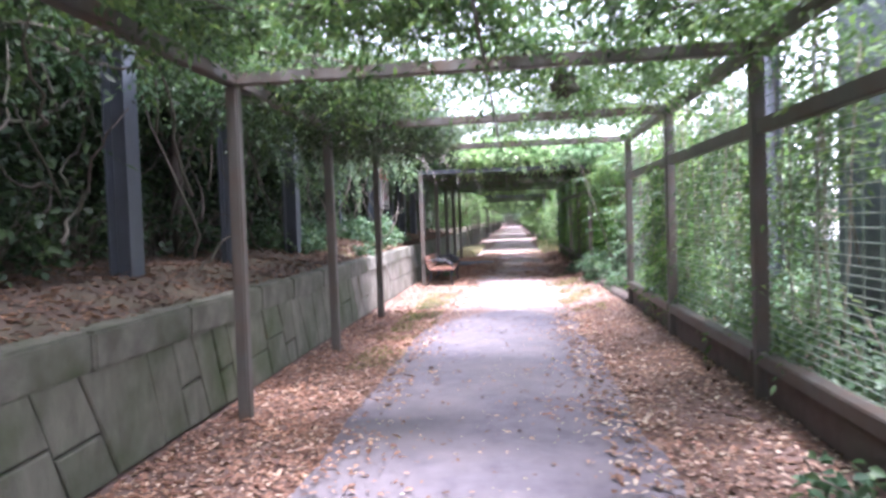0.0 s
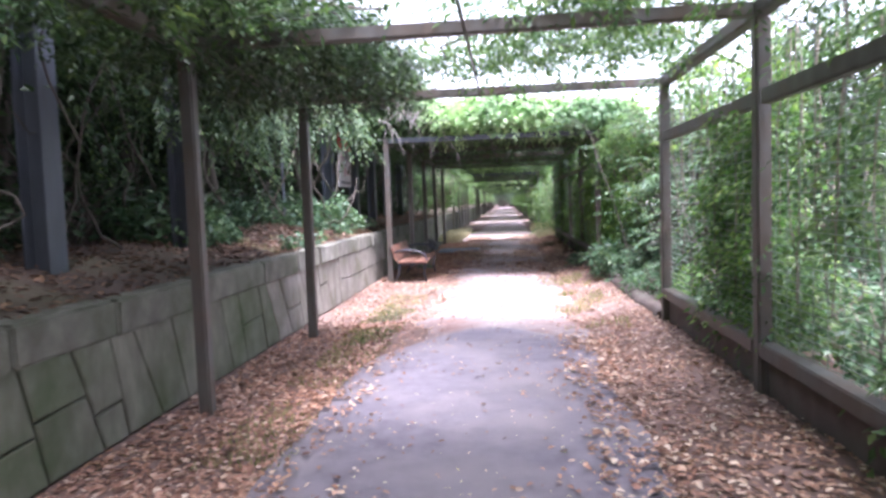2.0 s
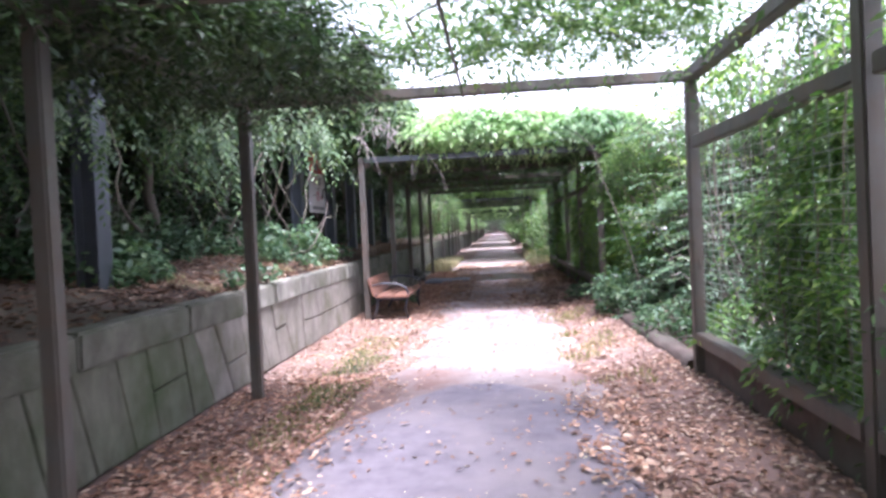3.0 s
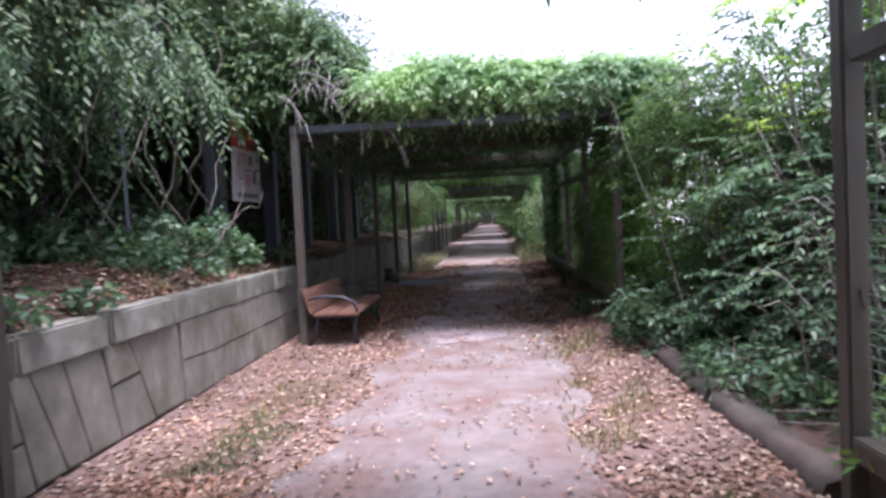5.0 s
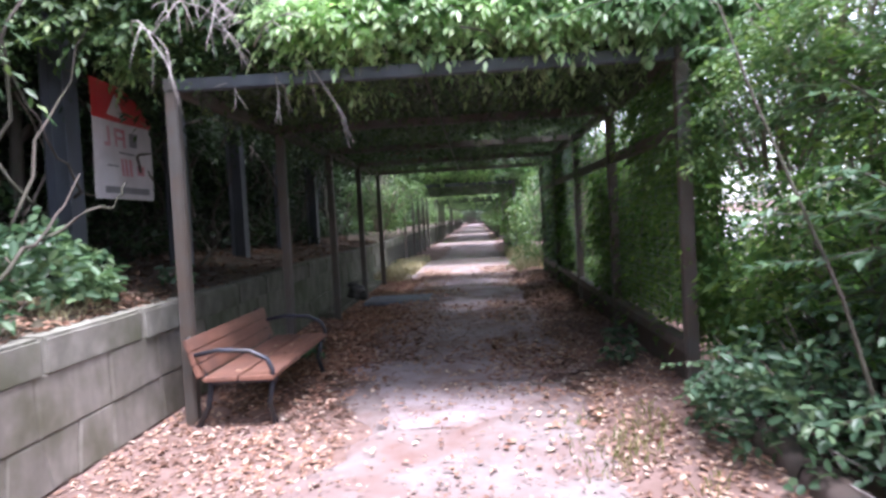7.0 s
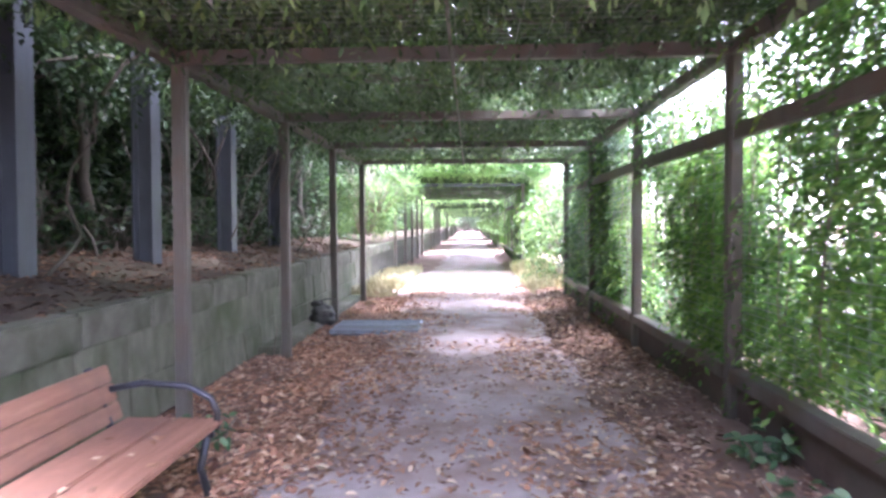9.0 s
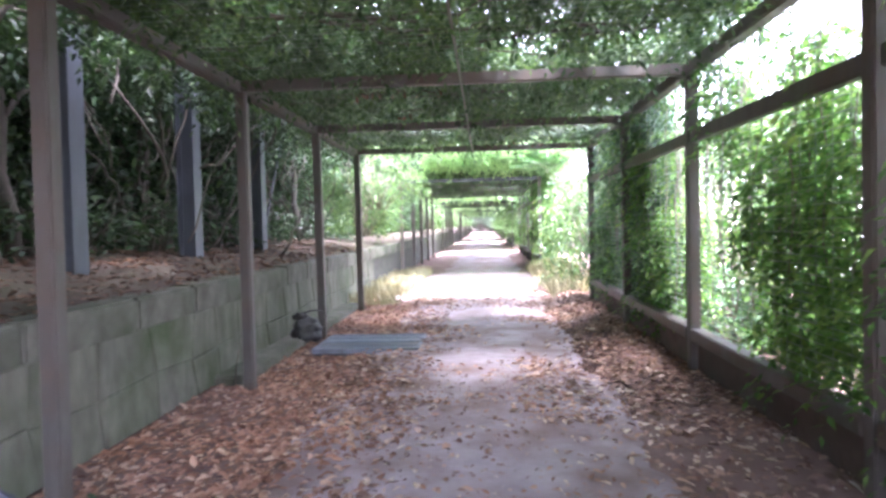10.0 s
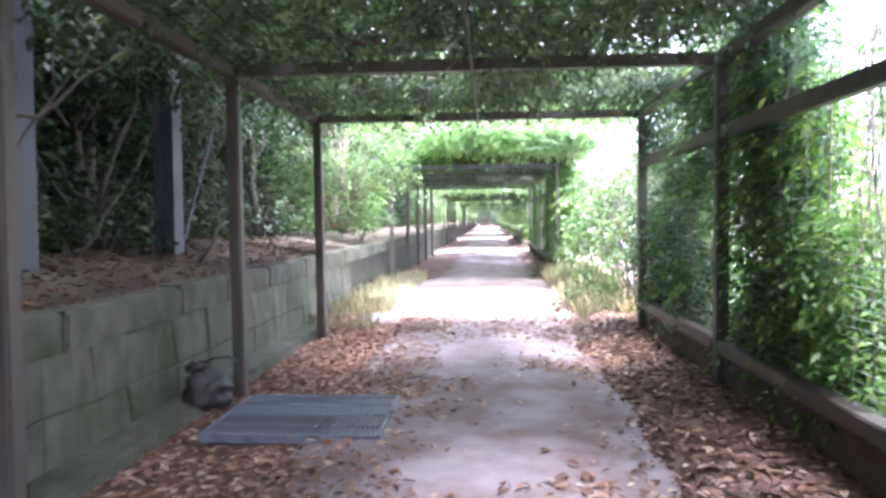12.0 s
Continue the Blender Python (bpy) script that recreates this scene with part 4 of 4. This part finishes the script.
# ---- fallen leaves and grass ----
def off_grating(p):
    return p[~((p[:, 0] > 0.12) & (p[:, 0] < 1.43) & (p[:, 1] > 20.2) & (p[:, 1] < 21.25))]


def litter(name, n, x0, x1, y0, y1, z_of, label, size=(0.05, 0.10), keep=-9.0, mat=DRY):
    p = cloud(n, (x0, y0, 0), (x1, y1, 0))
    p = off_grating(p[patchy(p, 1.0) > keep])
    p[:, 2] = np.array([z_of(x, y) for x, y, _ in p]) + rng.uniform(0.006, 0.022, len(p))
    k = len(p)
    up = anyway(k, 0.0) * 0.17
    up[:, 2] = 1.0
    size = rng.uniform(*size, k)
    return tagged(part(name, leaves(name, p, anyway(k, 0.12), up, size, size * rng.uniform(0.4, 0.75, k), mat, True), mat), label, "fallen leaves", kind="stuff")


def on_path(x, y):
    return 0.05


litter("fallen_leaves", 16000, -0.28, 0.9, -3, 9.5, ground_z, "thick layer of brown fallen leaves beside the wall", (0.025, 0.068), mat=RUSTY)
litter("fallen_leaves", 11500, 2.95, 3.95, -3, 9.5, ground_z, "pinkish dry leaves along the fence", (0.022, 0.06))
litter("fallen_leaves", 800, 0.85, 3.0, -3, 9.5, on_path, "a few dry leaves scattered on the asphalt", (0.02, 0.055))
litter("fallen_leaves", 5200, -0.28, 1.3, 9.0, 15.0, ground_z, "pinkish dry leaves and earth in the open gap", (0.025, 0.065))
litter("fallen_leaves", 4200, 2.75, 3.95, 9.0, 15.0, ground_z, "pinkish dry leaves and earth in the open gap", (0.025, 0.06))
litter("fallen_leaves", 420, 1.1, 2.9, 9.0, 15.0, on_path, "a few dry leaves scattered on the dirt path", (0.02, 0.05))
litter("fallen_leaves", 14000, -0.28, 1.25, 15.0, 28, ground_z, "deep drift of brown leaves beside the wall", (0.04, 0.09), mat=RUSTY)
litter("fallen_leaves", 7000, 2.8, 3.95, 15.0, 28, ground_z, "brown leaves drifted along the fence", (0.035, 0.08), -0.3)
litter("fallen_leaves", 5000, 2.95, 3.95, 17.8, 24.5, ground_z, "dark brown leaves along the fence", (0.035, 0.08), mat=DARK_DRY)
litter("fallen_leaves", 2600, 1.1, 2.9, 13.8, 24, on_path, "patches of brown leaves on the path", (0.03, 0.075), 0.0, RUSTY)
def drift(n, middle, spread, y0, y1, label, size=(0.03, 0.085), mat=RUSTY):
    """Leaves lying thickest along a line and thinning out to both sides."""
    p = cloud(n, (0, y0, 0), (0, y1, 0))
    p[:, 0] = np.clip(rng.normal(middle, spread, n) + 0.25 * patchy(p, 0.9), -0.25, 3.95)
    p[:, 2] = np.array([(on_path(x, y) if 0.75 < x < 3.35 else ground_z(x, y)) for x, y, _ in p]) + rng.uniform(0.004, 0.02, n)
    p = off_grating(p[rng.random(n) < (p[:, 1] - y0) / 3.5])
    n = len(p)
    up = anyway(n, 0.0) * 0.2
    up[:, 2] = 1.0
    L = rng.uniform(*size, n)
    return tagged(part("fallen_leaves", leaves("fallen_leaves", p, anyway(n, 0.12), up, L, L * rng.uniform(0.4, 0.75, n), mat, True), mat), label, "fallen leaves", kind="stuff")


drift(5600, 0.75, 0.38, 12.0, 27.5, "brown leaves thinning out from the wall across the path")
drift(5200, 3.25, 0.40, 12.0, 27.5, "brown leaves thinning out from the fence across the path", mat=DRY)
drift(2600, 0.75, 0.25, -3, 9.3, "dry leaves thinning out over the asphalt's edge", (0.02, 0.06))
drift(3000, 3.05, 0.28, -3, 9.3, "dry leaves thinning out over the asphalt's edge", (0.02, 0.06))
drift(2600, 2.0, 0.8, 11.6, 19.0, "small brown leaves trodden over the path's shaded entrance", (0.015, 0.055), DRY)
litter("fallen_leaves", 1500, 0.9, 3.1, 9.3, 13.5, on_path, "broken dry leaves trodden into the dirt path", (0.015, 0.045), 0.05)
litter("fallen_leaves", 1800, 0.9, 1.6, 14.5, 27, on_path, "brown leaves along the path's edge", (0.04, 0.09), -0.2)
litter("fallen_leaves", 1800, 2.4, 3.0, 14.5, 27, on_path, "brown leaves along the path's edge", (0.04, 0.09), -0.2)
litter("fallen_leaves", 900, 0.7, 1.15, -3, 8, on_path, "dry leaves along the asphalt's edge", (0.03, 0.08), -0.2)
litter("fallen_leaves", 1300, 2.65, 3.15, -3, 9, on_path, "dry leaves along the asphalt's edge", (0.03, 0.08), -0.2)
litter("fallen_leaves", 19000, -2.6, -0.45, -4, 27, bank_z, "brown leaves lying on the bank", (0.03, 0.085), mat=DARK_DRY)


petals = cloud(900, (0.9, -3, 0.042), (2.95, 9, 0.05))
petals = petals[patchy(petals, 1.3) > -0.2]
tagged(part("petals", leaves("petals", petals, anyway(len(petals), 0.1), np.tile([0.1, 0, 1.0], (len(petals), 1)), rng.uniform(0.015, 0.04, len(petals)), 0.016, STRAW), STRAW),
       "pale petals and leaf scraps scattered on the asphalt", "petals", kind="stuff")


def tufts(n, x0, x1, y0, y1, z_of, label, h=(0.06, 0.16), keep=0.0, mat=GRASS):
    p = cloud(n, (x0, y0, 0), (x1, y1, 0))
    p = p[patchy(p, 1.4) > keep]
    p[:, 2] = np.array([z_of(x, y) for x, y, _ in p])
    k = len(p)
    d = rng.normal(0, 0.35, (k, 3))
    d[:, 2] = 1
    tagged(part("grass", leaves("grass", p, d, anyway(k, 0.2), rng.uniform(*h, k), 0.006, mat, True), mat), label, "grass", kind="stuff")


tufts(2400, 0.45, 0.9, 8.2, 10.8, ground_z, "low green grass among the leaves", (0.015, 0.05), 0.0, SHRUB)
tufts(3600, 0.35, 0.95, 5.0, 11.8, ground_z, "short sparse green and dry grass along the path's edge", (0.02, 0.07), keep=-0.2)
tufts(2600, 2.8, 3.5, 8.5, 14, ground_z, "sparse dry grass along the path's edge", (0.03, 0.12), keep=0.1)
tufts(6000, -0.3, 0.6, 24.6, 31.5, ground_z, "pale dry grass in the open gap", (0.08, 0.32), -0.5, STRAW)
tufts(6000, 3.3, 4.3, 24.6, 31.5, ground_z, "pale dry grass in the open gap", (0.08, 0.4), -0.3, STRAW)
tufts(2200, -1.1, -0.5, 8.6, 13.6, bank_z, "dry grass on top of the wall", (0.03, 0.10), -0.1, STRAW)
litter("fallen_leaves", 5200, -2.2, -0.46, 8.2, 14.4, bank_z, "pinkish dry leaves and earth on top of the wall", (0.03, 0.08))

# broken stalks and dead twigs lying along the kerb
for _ in range(26):
    y = rng.uniform(9.0, 13.3)
    x = rng.uniform(3.85, 4.25)
    q, a = Vector((x, y, 0.23 if x < 4.0 else 0.16)), rng.uniform(0, 6.28)
    lift = rng.uniform(0.0, 0.5)
    ob = thing("dead_twig", "pale dead twig lying on the kerb", "twig", "dead twigs along the kerb")
    pts = [q + Vector((math.cos(a), math.sin(a), lift)) * (0.09 * i) + Vector((rng.normal(0, 0.008), rng.normal(0, 0.008), 0)) for i in range(5)]
    part("stem", joined("stem", [tube(pts, list(np.linspace(0.006, 0.003, 5)), 5)], PALE), PALE, ob)

# ---- bench ----
bench = thing("park_bench", "park bench with reddish wooden boards and dark iron ends", "bench", at=(-0.06, 14.36, -0.06))
for x0, x1 in ((0.235, 0.50), (0.515, 0.78)):
    part("seat_board", box(x0, x1, -0.90, 0.90, 0.425, 0.46, 0.008), WOOD, bench)
for i in range(3):
    b = box(-0.016, 0.016, -0.90, 0.90, 0, 0.100, 0.007)
    bmesh.ops.rotate(b, cent=(0, 0, 0), matrix=Matrix.Rotation(radians(-16), 3, "Y"), verts=b.verts)
    bmesh.ops.translate(b, vec=(0.205 - 0.030 * i, 0, 0.455 + 0.100 * i), verts=b.verts)
    part("back_board", b, WOOD, bench)
for y in (-0.78, 0.78):
    end = part("iron_end", joined("iron_end", [
        tube([(0.74, y, 0.41), (0.70, y, 0.22), (0.76, y, 0.0)], 0.022, 8),
        tube([(0.26, y, 0.41), (0.22, y, 0.2), (0.10, y, 0.0)], 0.024, 8),
        tube([(0.77, y, 0.41), (0.24, y, 0.40), (0.20, y, 0.46), (0.09, y, 0.755)], 0.024, 8)], IRON), IRON, bench)
    part("armrest", joined("armrest", [tube([(0.14, y * 1.1, 0.62), (0.35, y * 1.1, 0.66), (0.60, y * 1.1, 0.645), (0.73, y * 1.1, 0.58), (0.765, y * 1.1, 0.50), (0.76, y * 1.1, 0.41)], 0.019, 8)], IRON), IRON, end)
few = cloud(14, (0.24, 13.6, 0.405), (0.68, 15.1, 0.41))
tagged(part("fallen_leaves", leaves("fallen_leaves", few, anyway(14, 0.1), np.tile([0, 0, 1.0], (14, 1)), 0.07, 0.035, DRY, True), DRY), "dry leaves lying on the bench's seat", "fallen leaves", kind="stuff")

# ---- banner sign ----
sign = thing("banner_sign", "red and white printed banner tied to a steel column", "sign", at=(-1.14, 15.01, -0.03))
sign.rotation_euler.z = radians(90)


def banner_piece(name, x0, x1, z0, z1, y, mat, label="", thick=0.002, droop=0.0):
    bm = bmesh.new()
    bmesh.ops.create_grid(bm, x_segments=10, y_segments=6, size=0.5)
    for v in bm.verts:
        x, z = x0 + (v.co.x + 0.5) * (x1 - x0), z0 + (v.co.y + 0.5) * (z1 - z0)
        z -= droop * max(0, x + 0.1) ** 1.5 * (z - z0) / (z1 - z0)
        v.co = (x, y + 0.012 * math.sin(x * 7 + z * 3), z)
    ext = bmesh.ops.extrude_face_region(bm, geom=bm.faces[:])
    bmesh.ops.translate(bm, vec=(0, -thick, 0), verts=[v for v in ext["geom"] if isinstance(v, bmesh.types.BMVert)])
    bmesh.ops.recalc_face_normals(bm, faces=bm.faces[:])
    return part(name, bm, mat, sign, label)


banner_piece("panel", -0.525, 0.525, 1.89, 2.68, 0.0, WHITE)
banner_piece("header", -0.535, 0.535, 2.64, 3.0, -0.004, RED, "red header with a white warning triangle", droop=0.55)
tri = bmesh.new()
tri.faces.new([tri.verts.new(c) for c in ((-0.30, -0.022, 2.69), (0.02, -0.022, 2.67), (-0.14, -0.022, 2.90))])
ext = bmesh.ops.extrude_face_region(tri, geom=tri.faces[:])
bmesh.ops.translate(tri, vec=(0, -0.002, 0), verts=[v for v in ext["geom"] if isinstance(v, bmesh.types.BMVert)])
part("warning_triangle", tri, WHITE, sign)
for x0, x1, z0, z1, mat in ((-0.30, -0.26, 2.42, 2.58, INK), (-0.36, -0.26, 2.39, 2.425, INK), (-0.16, -0.12, 2.40, 2.58, INK), (0.0, 0.04, 2.40, 2.58, INK),
                            (-0.12, 0.0, 2.545, 2.58, INK), (-0.12, 0.0, 2.47, 2.50, INK), (0.12, 0.25, 2.42, 2.56, GREY),
                            (-0.08, -0.03, 2.12, 2.29, INK), (0.0, 0.05, 2.12, 2.29, INK), (0.09, 0.14, 2.12, 2.29, INK), (0.24, 0.36, 2.14, 2.24, INK),
                            (-0.10, 0.2, 2.335, 2.355, GREY), (-0.34, -0.14, 2.20, 2.215, GREY)):
    banner_piece("print_bar", x0, x1, z0, z1, -0.006, mat)
banner_piece("print_bar", -0.38, 0.44, 1.945, 2.01, -0.006, GREY, "grey printed bar")
for z in (2.97, 1.91):
    part("tie", bars("tie", [((-0.525, -0.004, z), (-0.80, 0.02, z + 0.02), 0.005)], TWIG), TWIG, sign)

# ---- grating and black bag ----
grating = thing("steel_grating", "blue-grey steel drain grating set in the leaves", "grating", at=(0.80, 20.72, 0.035))
for a in (-0.58, 0.58):
    part("edge_bar", box(a - 0.012, a + 0.012, -0.46, 0.46, -0.03, 0.028, 0.002), GRATE, grating)
for a in (-0.46, 0.46):
    part("edge_bar", box(-0.567, 0.567, a - 0.012, a + 0.012, -0.03, 0.028, 0.002), GRATE, grating)
slat = None
for x in np.arange(-0.555, 0.56, 0.03):
    if slat is None:
        ob = part("slat", box(-0.004, 0.004, -0.447, 0.447, -0.025, 0.026, 0), GRATE, grating)
        slat = ob.data
    else:
        ob = part("slat", slat, GRATE, grating)
    ob.location.x = x
for y in (-0.25, 0.0, 0.25):
    part("cross_rod", box(-0.566, 0.566, y - 0.006, y + 0.006, 0.0, 0.024, 0), GRATE, grating)
# Dark sheet directly below the slats.
part("dark_underlay", box(-0.56, 0.56, -0.44, 0.44, -0.09, -0.034, 0), IRON, grating)


def lump(rx, ry, rz, amp, seed):
    b = bmesh.new()
    bmesh.ops.create_icosphere(b, subdivisions=4, radius=1)
    for v in b.verts:
        n = v.co.normalized()
        k = 1 + amp * noise.noise(n * 1.8 + Vector((seed, 0, 0))) + amp * 0.6 * abs(noise.noise(n * 5 + Vector((0, seed, 0))))
        v.co = Vector((n.x * rx * k, n.y * ry * k, max(-0.75, n.z) * rz * k))
    for f in b.faces:
        f.smooth = True
    return b


bag = thing("plastic_bag", "crumpled black plastic bag lying against the wall", "bag", at=(-0.05, 20.95, 0.155))
part("body", lump(0.185, 0.15, 0.145, 0.35, 3.0), PLASTIC, bag)
knot = part("knot", lump(0.09, 0.06, 0.05, 0.5, 8.0), PLASTIC, bag)
knot.location = (-0.06, 0.02, 0.165)
part("strap", joined("strap", [tube([(-0.04, 0.02, 0.20), (0.05, 0.05, 0.235), (0.14, 0.09, 0.24), (0.19, 0.12, 0.20)], 0.010, 6)], PLASTIC), PLASTIC, bag)
clump = thing("hanging_clump", "dark clump of dead leaves caught in the roof mesh", "dead leaves", at=(2.60, 4.2, 2.60))
part("body", lump(0.09, 0.09, 0.11, 0.6, 5.0), BARK, clump)
for x, y in ((1.05, 19.3), (1.3, 19.25), (1.62, 19.3), (1.25, 20.6), (2.5, 23.2), (3.0, 23.5)):
    scrap = thing("hanging_twig", "dark dead twig with curled leaves caught under the roof mesh", "twig", "dead twigs under the roof", at=(x, y, HEAD + 0.09))
    pts = [(0.05 * i - 0.12, rng.normal(0, 0.02), -0.02 - 0.05 * abs(math.sin(1.7 * i)) + rng.normal(0, 0.015)) for i in range(6)]
    part("twig", joined("twig", [tube(pts, 0.006, 5)], BARK), BARK, scrap)
    at = np.array(pts)[1:]
    for q in at:
        part("dead_leaf", leaves("dead_leaf", q[None], anyway(1, 0.4, 1.0), anyway(1), 0.07, 0.035, DARK_DRY, True), DARK_DRY, scrap)
stalk = thing("dry_stalk", "broken dry pale plant stalk standing by the wall", "stalk")
part("stem", joined("stem", [tube([(-0.12, 18.9, 0.0), (-0.10, 18.88, 0.16), (-0.06, 18.86, 0.33)], [0.010, 0.008, 0.005], 5)], TWIG), TWIG, stalk)
for m in (pose(-0.42, 9.4, 0.93, 0, 0, 30), pose(-0.40, 10.1, 0.92, 0, 0, 100), pose(-0.55, 12.3, 0.97, 0, 0, 10), pose(-0.7, 15.0, 0.98, 0, 0, 60)):
    copy_thing(weed, m)
hoarding = thing("site_hoarding", "dark blue-grey sheet metal hoarding behind the fence", "hoarding")
for i in range(8):
    part("sheet", box(4.78 + 0.02 * (i % 2), 4.81 + 0.02 * (i % 2), 0.6 + 0.46 * i, 1.055 + 0.46 * i, -0.05, 3.3, 0.004), CLAD, hoarding)
litter("fallen_leaves", 700, 0.8, 3.1, 23.6, 25.6, on_path, "brown leaves at the edge of the open gap", (0.04, 0.09))
for i in range(7):
    copy_thing(big, pose(-4.5 + 2.0 * i, 127 + (i % 3), -0.2, 0, 0, 50 * i) @ Matrix.Diagonal((1.6, 1.2, 1.9, 1)))
